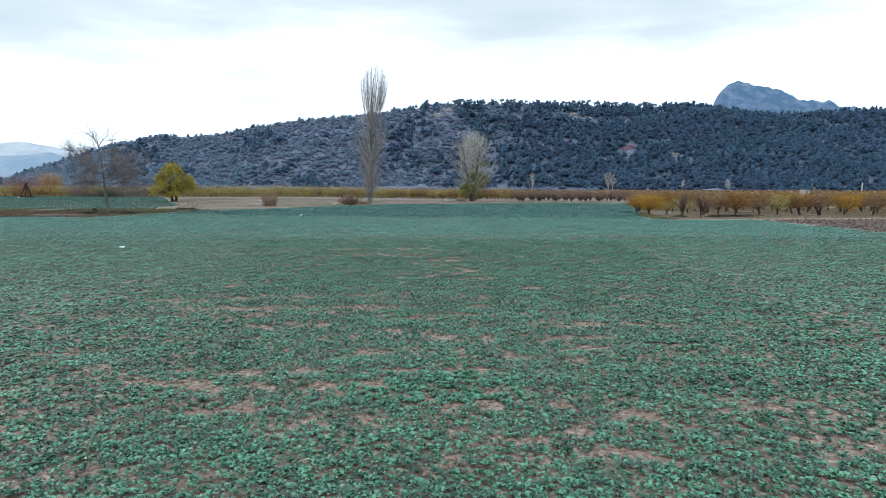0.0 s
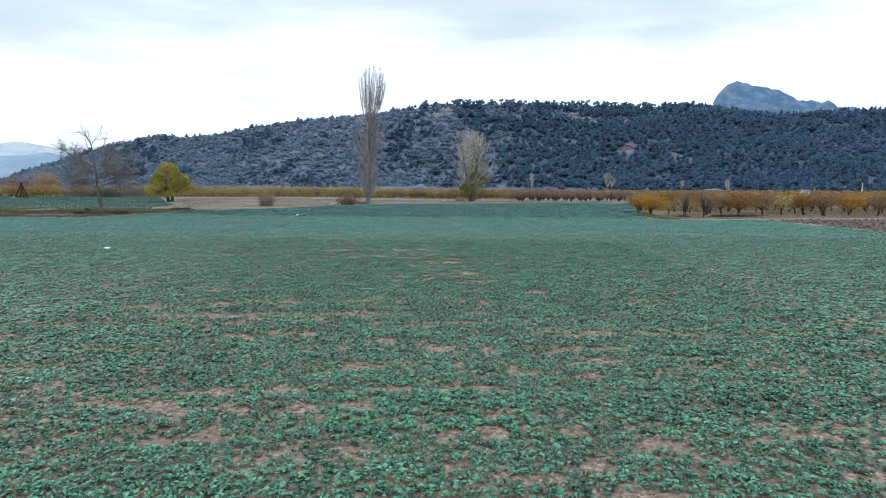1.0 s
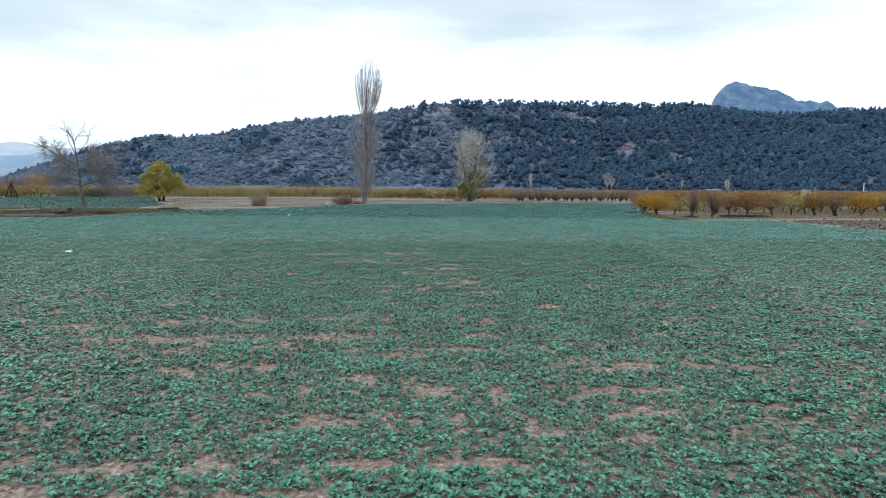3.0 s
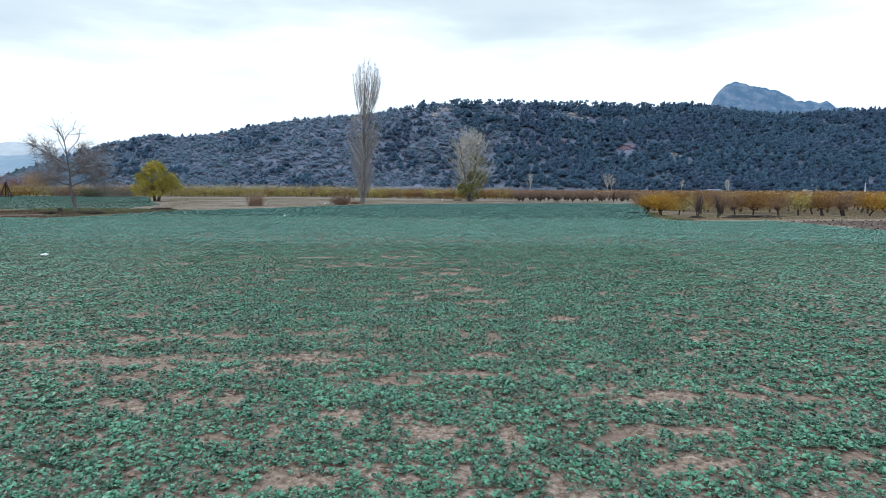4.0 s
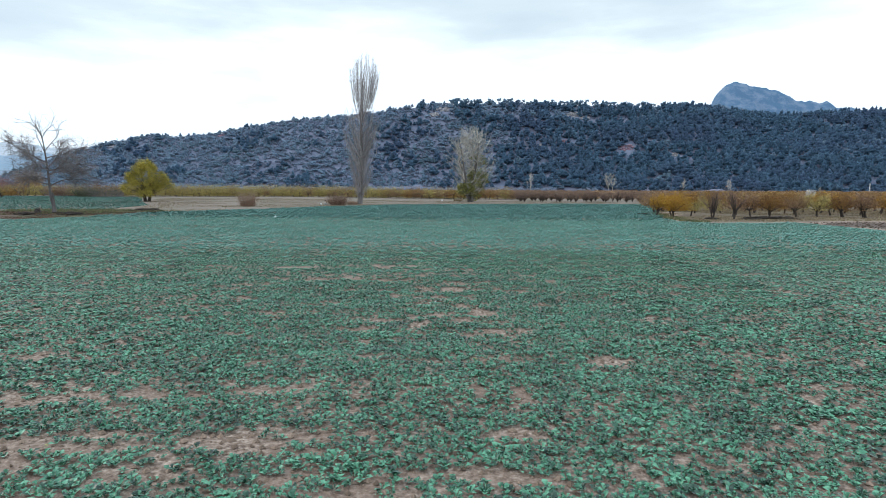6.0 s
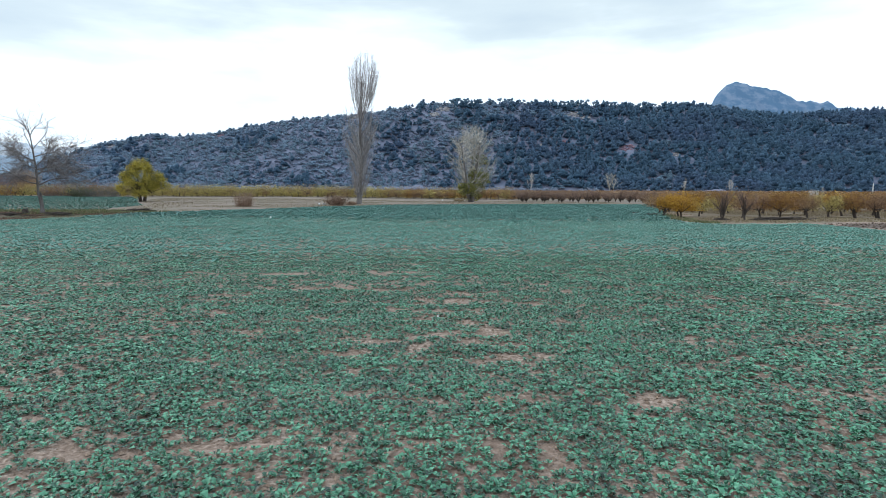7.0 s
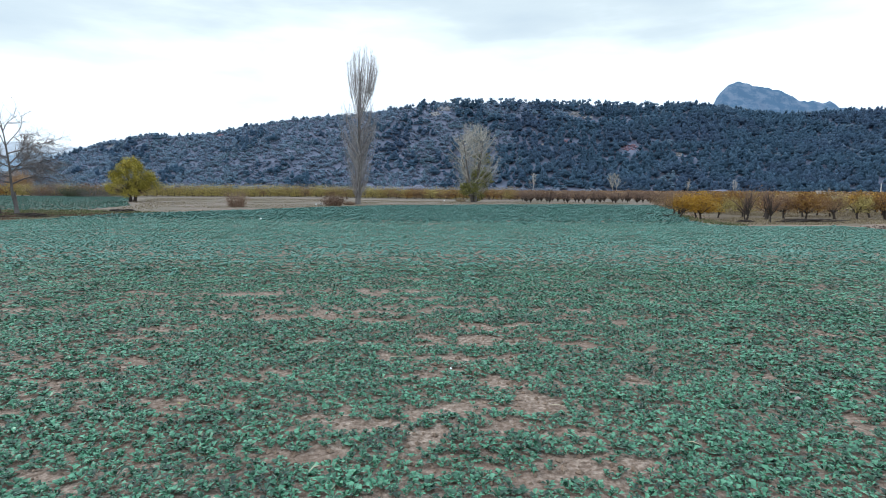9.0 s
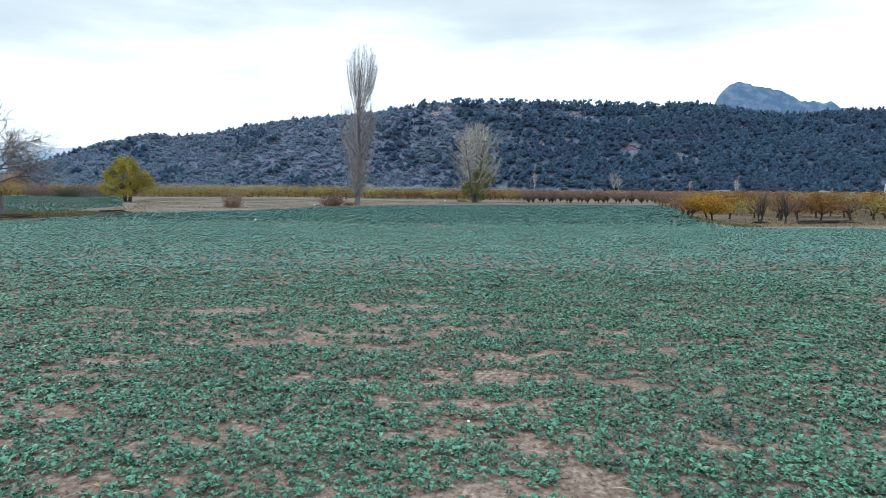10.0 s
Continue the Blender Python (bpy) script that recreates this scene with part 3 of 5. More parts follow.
def mound(name, px, depth, wide, high, mat, label):
    """A low bare hump at the foot of the hill."""
    cx = sight(px) * depth
    g = np.linspace(-1.3, 1.3, 30)
    X, Y = np.meshgrid(g * wide + cx, g * wide * 0.5 + depth)
    Z = high * np.exp(-2.2 * (((X - cx) / wide) ** 2 + ((Y - depth) / (wide * 0.5)) ** 2)) * (0.4 + 1.0 * field_noise(X, Y, wide * 0.25, 8)) - 0.6
    idx = np.arange(X.size).reshape(X.shape)
    q = np.stack([idx[:-1, :-1], idx[:-1, 1:], idx[1:, 1:], idx[1:, :-1]], -1).reshape(-1, 4)
    tagged(new(name, mesh_from(name, np.stack([X.ravel(), Y.ravel(), Z.ravel()], 1), q, mat, True)), label, "ground", "", "structure")


mound("ground_mound", 1268, 448, 25, 3.2, M["hazed_hill_ground"], "pale bare earth mound at the foot of the hill")
mound("ground_mound", 730, 520, 44, 6.0, M["hazed_hill_ground"], "brown bare slope at the foot of the hill")
mound("ground_mound", 1385, 440, 16, 2.6, M["hazed_hill_ground"], "pale bare earth mound at the foot of the hill")
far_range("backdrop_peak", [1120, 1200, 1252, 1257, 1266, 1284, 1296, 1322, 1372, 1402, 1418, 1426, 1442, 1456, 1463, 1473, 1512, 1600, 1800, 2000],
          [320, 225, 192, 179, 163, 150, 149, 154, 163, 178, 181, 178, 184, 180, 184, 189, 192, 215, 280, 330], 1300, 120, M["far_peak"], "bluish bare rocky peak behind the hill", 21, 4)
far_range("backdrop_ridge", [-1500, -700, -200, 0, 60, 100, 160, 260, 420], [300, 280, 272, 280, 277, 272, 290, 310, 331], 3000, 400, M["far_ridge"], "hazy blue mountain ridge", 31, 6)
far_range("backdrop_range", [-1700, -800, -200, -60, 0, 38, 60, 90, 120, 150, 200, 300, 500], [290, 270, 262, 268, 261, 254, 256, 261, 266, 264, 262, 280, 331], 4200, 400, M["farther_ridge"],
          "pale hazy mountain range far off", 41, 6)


# ---- woodland of the hill ----
def tree_pattern(rng, style):
    """A far tree about one unit wide at its foot on z = 0: lumps with torn edges, all in triangles."""
    vs, fs, n = [], [], 0
    if style == "pine":
        a = rng.uniform(0, 6.28) + np.arange(4) * 1.57 + rng.normal(0, 0.3, 4)
        lumps = [(0.19 * math.cos(t), 0.19 * math.sin(t), rng.uniform(0.30, 0.60), rng.uniform(0.27, 0.38), rng.uniform(0.20, 0.28)) for t in a]
        lumps.append((rng.normal(0, 0.06), rng.normal(0, 0.06), 0.78, rng.uniform(0.22, 0.32), 0.32))
    elif style == "umbrella":
        lumps = [(rng.normal(0, 0.22), rng.normal(0, 0.22), 0.82 + rng.uniform(-0.28, 0.22), rng.uniform(0.28, 0.44), 0.42) for k in range(4)]
    elif style == "leafy":
        k = 26
        d = rng.normal(0, 1, (k, 3))
        d /= np.linalg.norm(d, axis=1)[:, None]
        d[:, 2] = np.abs(d[:, 2])
        c = d * (0.52, 0.52, 0.62) * rng.uniform(0.55, 1.0, (k, 1)) + (0, 0, 0.18)
        return (c[:, None] + rng.normal(0, 0.10, (k, 3, 3))).reshape(-1, 3), np.arange(3 * k).reshape(-1, 3)
    else:
        lumps = [(rng.normal(0, 0.2), rng.normal(0, 0.2), 0.3 + rng.uniform(-0.05, 0.2), rng.uniform(0.3, 0.45), rng.uniform(0.30, 0.46)) for k in range(2)]
    for x, y, z, r, h in lumps:
        vs.append(ICO_V * (r, r, h) * rng.uniform(0.55, 1.0, (12, 1)) * (0.65 if style == "umbrella" else 0.8 if style == "round" else 1) + (x, y, z))
        fs.append(ICO_F + n)
        n += 12
        m = 9 if style == "round" else 6
        d = rng.normal(0, 1, (m, 3))
        d /= np.linalg.norm(d, axis=1)[:, None]
        c = d * (r, r, h) * rng.uniform(0.6, 1.12, (m, 1)) + (x, y, z)
        vs.append((c[:, None] + rng.normal(0, 0.06 if style == "umbrella" else 0.095, (m, 3, 3))).reshape(-1, 3))
        fs.append(np.arange(3 * m).reshape(-1, 3) + n)
        n += 3 * m
    if style == "umbrella":
        a = np.arange(3) * 2.1
        ring = np.stack([np.cos(a), np.sin(a), a * 0], 1) * 0.045
        vs.append(np.concatenate([ring, ring * 0.7 + (0, 0, 1.0)]))
        fs.append(np.array([(0, 1, 4), (0, 4, 3), (1, 2, 5), (1, 5, 4), (2, 0, 3), (2, 3, 5)]) + n)
    return np.concatenate(vs), np.concatenate(fs)


def plant_many(name, patterns, x, y, z, width, height, mat, label, category, rng):
    """Very many far trees gathered into one mesh."""
    vs, fs, n = [], [], 0
    which = rng.randint(0, len(patterns), len(x))
    for k, (pv, pf) in enumerate(patterns):
        sel = np.flatnonzero(which == k)
        a = rng.uniform(0, 6.28, len(sel))
        c, s = np.cos(a)[:, None], np.sin(a)[:, None]
        px = (pv[None, :, 0] * c - pv[None, :, 1] * s) * width[sel][:, None] + x[sel][:, None]
        py = (pv[None, :, 0] * s + pv[None, :, 1] * c) * width[sel][:, None] + y[sel][:, None]
        pz = pv[None, :, 2] * height[sel][:, None] + z[sel][:, None]
        vs.append(np.stack([px, py, pz], -1).reshape(-1, 3))
        fs.append((pf[None] + (np.arange(len(sel)) * len(pv))[:, None, None]).reshape(-1, 3) + n)
        n += len(sel) * len(pv)
    return tagged(new(name, mesh_from(name, np.concatenate(vs), np.concatenate(fs), mat, True)), label, category, "", "stuff")


def build_woods():
    rng = np.random.RandomState(11)
    pines = [tree_pattern(rng, "pine") for _ in range(6)]
    rounds = [tree_pattern(rng, "round") for _ in range(8)]
    umbrellas = [tree_pattern(rng, "umbrella") for _ in range(5)]
    x, y = scatter(-600, 670, 450, RIDGE + 8, 5.0, rng, 0.95)
    on = y > hill_foot(x, y) - 6
    x, y = x[on], y[on]
    for rx, ry, rr in ROCKS:
        far = np.hypot(x - rx, (y - ry + 5) / 1.3) > rr * rng.uniform(0.5, 1.15, len(x))
        x, y = x[far], y[far]
    view = x / y
    up = (y - hill_foot(x, y)) / (RIDGE - hill_foot(x, y))
    # the eastern half is closed pinewood, the west open scrub with scattered pines
    east = np.clip((view + 0.18) / 0.44, 0, 1)
    west = np.clip((-0.20 - view) / 0.12, 0, 1) * np.clip(1.3 - up, 0, 1)
    gap = field_noise(x, y, 54, 14) * 0.6 + field_noise(x, y, 18, 15) * 0.4
    dens = 0.93 + 0.06 * np.maximum(east, west * 0.8)
    bare = (gap < 0.28 + 0.10 * (1 - np.maximum(east, west)))
    bare &= east < 0.55
    crest_gap = (y > RIDGE - 7) & (view > 0.02) & (view < 0.50)
    keep = ~crest_gap & (rng.rand(len(x)) < dens) & ~(bare & (rng.rand(len(x)) < 0.45)) & (np.abs(view) < 0.86)
    x, y, up, east, west = x[keep], y[keep], up[keep], east[keep], west[keep]
    z = hill_height(x, y) - 0.2
    tall = rng.rand(len(x)) < 0.32 + 0.60 * east + 0.22 * west
    w = np.where(tall, 4.4 + 6.2 * rng.rand(len(x)) ** 1.5, rng.uniform(2.8, 6.4, len(x)))
    h = np.where(tall, 4.6 + 6.0 * rng.rand(len(x)) ** 1.5, rng.uniform(3.0, 6.0, len(x)))
    patch = field_noise(x, y, 27, 22) * 0.6 + field_noise(x, y, 11, 24) * 0.4
    dark = (patch - 0.5) * 1.9 + 0.5 + rng.uniform(-0.22, 0.22, len(x)) < 0.04 + east * 1.0 + 0.16 * west + 0.45 * np.clip(1 - np.abs(x / y + 0.25) / 0.12, 0, 1) * (up < 0.34)
    open_wood = tall & ~dark
    # pine shapes in the scrub colour, a lighter tone that imitates haze here
    plant_many("mixed_wood", pines[:2] + rounds[:3], x[open_wood], y[open_wood], z[open_wood], w[open_wood], h[open_wood] * 0.7, M["scrub"], "trees scattered over the open slope in hazed grey", "woodland", rng)
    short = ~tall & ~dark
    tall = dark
    plant_many("pine_wood", pines, x[tall], y[tall], z[tall], w[tall], h[tall], M["pine"], "pines covering the hillside in haze-tinted blue-green", "woodland", rng)
    plant_many("oak_scrub", rounds, x[short], y[short], z[short], w[short], h[short], M["scrub"], "low scrub oak on the hillside in hazed grey-green", "scrub", rng)
    # low bushes fill the open western slope
    bushes = [tree_pattern(rng, "round") for _ in range(8)]
    bx, by = scatter(-600, 330, 450, RIDGE + 5, 4.0, rng, 0.9)
    on = by > hill_foot(bx, by) - 10
    bx, by = bx[on], by[on]
    ok = (bx / by > -0.86) & (field_noise(bx, by, 36, 17) > 0.1) & (rng.rand(len(bx)) < np.clip(1.0 - (bx / by + 0.05) * 1.6, 0.25, 0.95))
    patch = field_noise(bx, by, 27, 22) * 0.6 + field_noise(bx, by, 11, 24) * 0.4
    pine_ground = (patch - 0.5) * 1.9 + 0.5 < 0.02 + np.clip((bx / by + 0.18) / 0.44, 0, 1) * 1.05
    ok &= ~pine_ground | (rng.rand(len(bx)) < 0.3)
    bx, by = bx[ok], by[ok]
    for rx, ry, rr in ROCKS:
        far = np.hypot(bx - rx, (by - ry + 3) / 1.3) > rr * rng.uniform(0.3, 1.0, len(bx))
        bx, by = bx[far], by[far]
    m = len(bx)
    plant_many("low_scrub", bushes, bx, by, hill_height(bx, by) - 0.2, rng.uniform(3.4, 6.0, m), rng.uniform(2.6, 4.4, m), M["hazed_grey_scrub"], "low half-leafless bushes on the open slope, greyed with haze", "scrub", rng)
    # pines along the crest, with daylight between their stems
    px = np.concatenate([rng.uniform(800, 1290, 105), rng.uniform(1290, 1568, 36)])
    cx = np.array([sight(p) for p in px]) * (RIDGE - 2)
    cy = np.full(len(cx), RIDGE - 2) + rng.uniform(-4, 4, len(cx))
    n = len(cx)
    # the crest uses the scrub colour as well, paled by haze against the sky
    plant_many("crest_pine", umbrellas + pines[:3], cx, cy, hill_height(cx, cy) - 0.3, rng.uniform(5.5, 8.6, n), rng.uniform(4.2, 7.2, n), M["scrub"], "pines along the hill crest in hazed grey-green", "woodland", rng)
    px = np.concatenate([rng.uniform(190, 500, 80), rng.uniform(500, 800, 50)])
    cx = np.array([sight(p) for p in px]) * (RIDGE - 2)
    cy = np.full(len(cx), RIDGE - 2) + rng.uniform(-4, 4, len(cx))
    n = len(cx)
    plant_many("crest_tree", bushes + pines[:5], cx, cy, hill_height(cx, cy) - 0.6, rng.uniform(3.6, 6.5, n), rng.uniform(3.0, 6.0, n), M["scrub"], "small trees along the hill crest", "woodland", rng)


build_woods()


# ---- trees of the valley ----
def poplar_tree():
    """A tall leafless poplar: one stem, steep limbs, a dense brush of fine twigs."""
    rng = np.random.RandomState(21)
    ob = thing("poplar_tree", "tall slender leafless poplar with steep grey branches", "tree", (-14.7, 121.0, -0.24))
    H = 28.6
    trunk, crown = Tubes(), Tubes()
    tp = np.array([(0.2 * math.sin(z * 0.25) + 0.022 * z + 0.0009 * z * z, 0.15 * math.sin(z * 0.2), z) for z in np.linspace(-0.2, H * 0.93, 16)])
    tr = np.linspace(0.42, 0.02, 16)
    tr[0], tr[1] = 0.6, 0.45
    trunk.add(tp, tr, 9)
    part("trunk", trunk.mesh("poplar_trunk", M["bark_grey"]), ob, "grey furrowed trunk")
    starts, ways, lens = [], [], []
    for i in range(290):
        fan = i < 100
        top = (rng.uniform(25.5, 28.4) if i < 12 else rng.uniform(21.5, 27.3)) if fan else 3.2 + 15.0 * rng.rand() ** 0.75
        wide = np.interp(top, [2.5, 4, 7, 10, 14, 17.4, 20, 22, 24.5, 27, 28.4], [0.8, 1.7, 2.6, 3.2, 3.7, 3.7, 2.3, 2.9, 3.1, 2.1, 0.7])
        a, r = rng.uniform(0, 6.28), wide * math.sqrt(rng.uniform(0.5, 1) if fan and i >= 12 else rng.uniform(0.1, 1))
        base = rng.uniform(14.5, 17.8) if fan else max(0.9, top - rng.uniform(2.4, 5.0) - r * 0.7)
        p = np.array([np.interp(base, tp[:, 2], tp[:, k]) for k in range(3)])
        tip = (r * math.cos(a) + np.interp(top, tp[:, 2], tp[:, 0]), r * math.sin(a) + p[1], top)
        pts = reach(rng, p, tip, 6, 0.85 if fan else 0.8, 0.07 if fan else 0.16)
        L = float(np.linalg.norm(pts[-1] - pts[0]))
        crown.add(pts, np.linspace((0.014 if fan else 0.018) + (0.0020 if fan else 0.006) * L * rng.uniform(0.6, 1.1), 0.006 if fan else 0.010, 7), 4)
        for _ in range(int(L * 8) if fan else int(9 + L * 7.5)):
            t = rng.uniform(0.45, 1.0) if fan else rng.uniform(0.1, 1.0)
            k = min(int(t * 6), 5)
            starts.append(pts[k] + (pts[k + 1] - pts[k]) * (t * 6 - k))
            ways.append(tilted(rng, (pts[k + 1] - pts[k]) + np.array((0, 0, 0.3)), rng.uniform(15, 62) if fan else rng.uniform(10, 75)))
            lens.append(rng.uniform(0.3, 0.9) if fan else rng.uniform(0.3, 1.1))
    part("limb_work", crown.mesh("poplar_branches", M["twig_poplar"]), ob)
    v, f = twig_cloud(starts, ways, lens, 0.0088, bent=False)
    part("twig_work", mesh_from("poplar_twigs", v, f, M["twig_poplar"]), ob, "fine upright bare twigs")
    return ob


def ivy_tree():
    """A broad leafless poplar with many rising stems; ivy covers its foot."""
    rng = np.random.RandomState(22)
    ob = thing("leafless_tree", "pale leafless tree with ivy climbing its lower stems", "tree", (8.2, 147.5, -0.27))
    ob.matrix_basis = pose(8.2, 147.5, -0.27) @ Matrix.Diagonal((1.1, 1.1, 0.97, 1))
    trunk, crown = Tubes(), Tubes()
    starts, ways, lens = [], [], []
    for i in range(5):
        a = i * 1.3 + rng.uniform(-0.3, 0.3)
        pts, _ = limb(rng, (0.35 * math.cos(a), 0.35 * math.sin(a), -0.2), (math.cos(a) * 0.17, math.sin(a) * 0.17, 1), 14.5, 7, 0.035, 0.02)
        trunk.add(pts, np.linspace(0.33, 0.05, 8), 7)
        for j in range(34):
            z = rng.uniform(3.5, 18.2) if j > 4 else rng.uniform(15, 18.2)
            wide = np.interp(z, [2, 4, 7, 10, 13, 15.5, 17.2, 18.2], [2.2, 4.0, 5.3, 5.7, 5.6, 4.7, 3.2, 1.4])
            b, r = rng.uniform(0, 6.28), wide * math.sqrt(rng.uniform(0.1, 1))
            base = np.clip(z - r * 0.6 - rng.uniform(0.4, 3.0), 1.2, 14.0)
            p = np.array([np.interp(base, pts[:, 2], pts[:, k]) for k in range(3)])
            bp = reach(rng, p, (r * math.cos(b), r * math.sin(b), z), 5, 0.72, 0.1)
            L = float(np.linalg.norm(bp[-1] - bp[0]))
            crown.add(bp, np.linspace(0.03 + 0.010 * L, 0.015, 6), 4)
            for _ in range(int(8 + 5 * L)):
                u = rng.uniform(0.15, 1)
                m = min(int(u * 5), 4)
                starts.append(bp[m] + (bp[m + 1] - bp[m]) * (u * 5 - m))
                ways.append(tilted(rng, bp[m + 1] - bp[m], rng.uniform(15, 68)))
                lens.append(rng.uniform(0.4, 1.5))
    part("trunk", trunk.mesh("leafless_trunk", M["bark_grey"]), ob, "several grey stems from one foot")
    part("limb_work", crown.mesh("leafless_branches", M["twig_ivy"]), ob)
    v, f = twig_cloud(starts, ways, lens, 0.014, bent=False)
    part("twig_work", mesh_from("leafless_twigs", v, f, M["twig_ivy"]), ob, "fine pale bare twigs")
    n = 15000
    z = np.abs(rng.normal(3.6, 1.8, n)) + 0.3
    z = np.where(rng.rand(n) < 0.36, rng.uniform(3, 11.5, n), z)
    r = np.minimum(0.6 + 0.45 * z, 1.75 - 0.05 * z) * np.sqrt(rng.rand(n)) * np.where(z > 5, 1.6, 1.9)
    a = rng.uniform(0, 6.28, n)
    c = np.stack([r * np.cos(a) + np.where(z > 4.5, 1.5, 0.1), r * np.sin(a), z], 1)
    keep = field_noise(c[:, 0] + 50 + c[:, 1], c[:, 2], 1.1, 4) > np.where(z > 5, 0.54, 0.48)
    v, f = leaf_cloud(c[keep], 0.30, rng=rng)
    part("ivy", mesh_from("ivy_leaves", v, f, M["leaf_ivy"]), ob, "olive and dark green ivy leaves")
    return ob


def walnut_tree():
    """The bare spreading tree on the verge: a tall leader, crooked limbs and a hanging haze of twigs."""
    rng = np.random.RandomState(29)
    ob = thing("bare_tree", "bare spreading tree with crooked limbs on the verge", "tree", (-41.0, 71.5, 0.2), size=0.88)
    ob.matrix_basis = pose(-41.0, 71.5, 0.2) @ Matrix.Diagonal((0.92, 0.92, 0.89, 1))
    trunk, crown = Tubes(), Tubes()
    lead = np.array([(0.15, 0, -0.2), (0.06, 0, 0.9), (-0.2, 0, 2.0), (-0.32, 0.1, 3.4), (-0.38, 0.1, 5.2), (-0.48, 0, 6.8), (-0.62, 0, 8.2), (-0.9, 0.1, 9.6), (-1.2, 0.1, 10.7)])
    trunk.add(lead, np.array([0.28, 0.17, 0.135, 0.12, 0.105, 0.085, 0.06, 0.036, 0.016]), 8)
    snag = np.array([(0.05, 0.1, -0.2), (0.05, 0.1, 0.8), (-0.05, 0.15, 1.7), (-0.2, 0.2, 2.4)])
    trunk.add(snag, np.array([0.24, 0.19, 0.165, 0.14]), 7)
    part("trunk", trunk.mesh("bare_trunk", M["bark_walnut"]), ob, "grey weathered trunk forked near the ground")
    starts, ways, lens = [], [], []

    def twigs(pts, per, lo, hi, droop, a0, a1):
        k = len(pts) - 1
        for _ in range(per):
            u = rng.uniform(0.1, 1)
            m = min(int(u * k), k - 1)
            starts.append(pts[m] + (pts[m + 1] - pts[m]) * (u * k - m))
            ways.append(tilted(rng, pts[m + 1] - pts[m], rng.uniform(a0, a1)) + np.array((0, 0, droop)))
            lens.append(rng.uniform(lo, hi))

    # (height on the leader, way, length, lift): the great limbs
    for z, d, L, lift in [(5.6, (-0.9, 0.1, 0.42), 4.2, 0.02), (6.0, (-0.75, -0.3, 0.5), 4.6, 0.01), (7.2, (-0.6, 0.1, 0.8), 3.8, 0.05), (8.3, (-0.25, 0.2, 1), 3.2, 0.05), (7.3, (0.55, 0.2, 0.85), 3.8, 0.06),
                          (8.9, (0.5, -0.1, 1), 2.2, 0.05), (6.5, (0.95, 0.1, 0.35), 4.2, -0.01), (5.0, (0.9, 0.3, 0.3), 4.6, -0.03), (4.4, (0.8, -0.4, 0.25), 4.6, -0.03), (4.0, (-0.85, 0.35, 0.3), 4.6, -0.03),
                          (3.4, (-0.9, -0.2, 0.3), 4.4, -0.05), (3.2, (0.9, 0.1, 0.3), 5.0, -0.06), (5.4, (0.1, 0.9, 0.4), 3.6, 0), (5.1, (0.1, -0.9, 0.35), 3.6, -0.02), (4.6, (0.5, 0.7, 0.2), 4.0, -0.06), (9.2, (-0.5, 0, 1), 1.8, 0.05)]:
        p = np.array([np.interp(z, lead[:, 2], lead[:, k]) for k in range(3)])
        pts, _ = limb(rng, p, d, L, 7, 0.11, lift)
        crown.add(pts, np.linspace(0.085 if z < 7 else 0.055, 0.016, 8), 5)
        high = z > 7
        for _ in range(6 if high else 19):
            u = rng.uniform(0.2, 1)
            m = min(int(u * 7), 6)
            q = pts[m] + (pts[m + 1] - pts[m]) * (u * 7 - m)
            b, _ = limb(rng, q, tilted(rng, pts[m + 1] - pts[m], rng.uniform(25, 65)), rng.uniform(0.9, 2.2), 4, 0.12, 0.05 if high else -0.05)
            crown.add(b, np.linspace(0.024, 0.008, 5), 4)
            twigs(b, 3 if high else 24, 0.25, 0.8 if high else 1.3, 0.1 if high else -0.12, 15, 75)
        twigs(pts, 4 if high else 32, 0.3, 1.4, 0.1 if high else -0.15, 20, 80)
    part("limb_work", crown.mesh("bare_branches", M["twig_walnut"]), ob)
    v, f = twig_cloud(starts, ways, lens, 0.0125)
    part("twig_work", mesh_from("bare_twigs", v, f, M["twig_walnut"]), ob, "haze of thin bare twigs")
    tips = np.array([s + w * l for s, w, l in zip(starts, ways, lens) if s[2] > 7.2])
    tips = tips[rng.rand(len(tips)) < 0.12]
    v, f = leaf_cloud(tips + rng.normal(0, 0.05, tips.shape), 0.13, rng=rng)
    part("foliage", mesh_from("last_leaves", v, f, M["leaf_russet"]), ob, "few last withered leaves")
    return ob


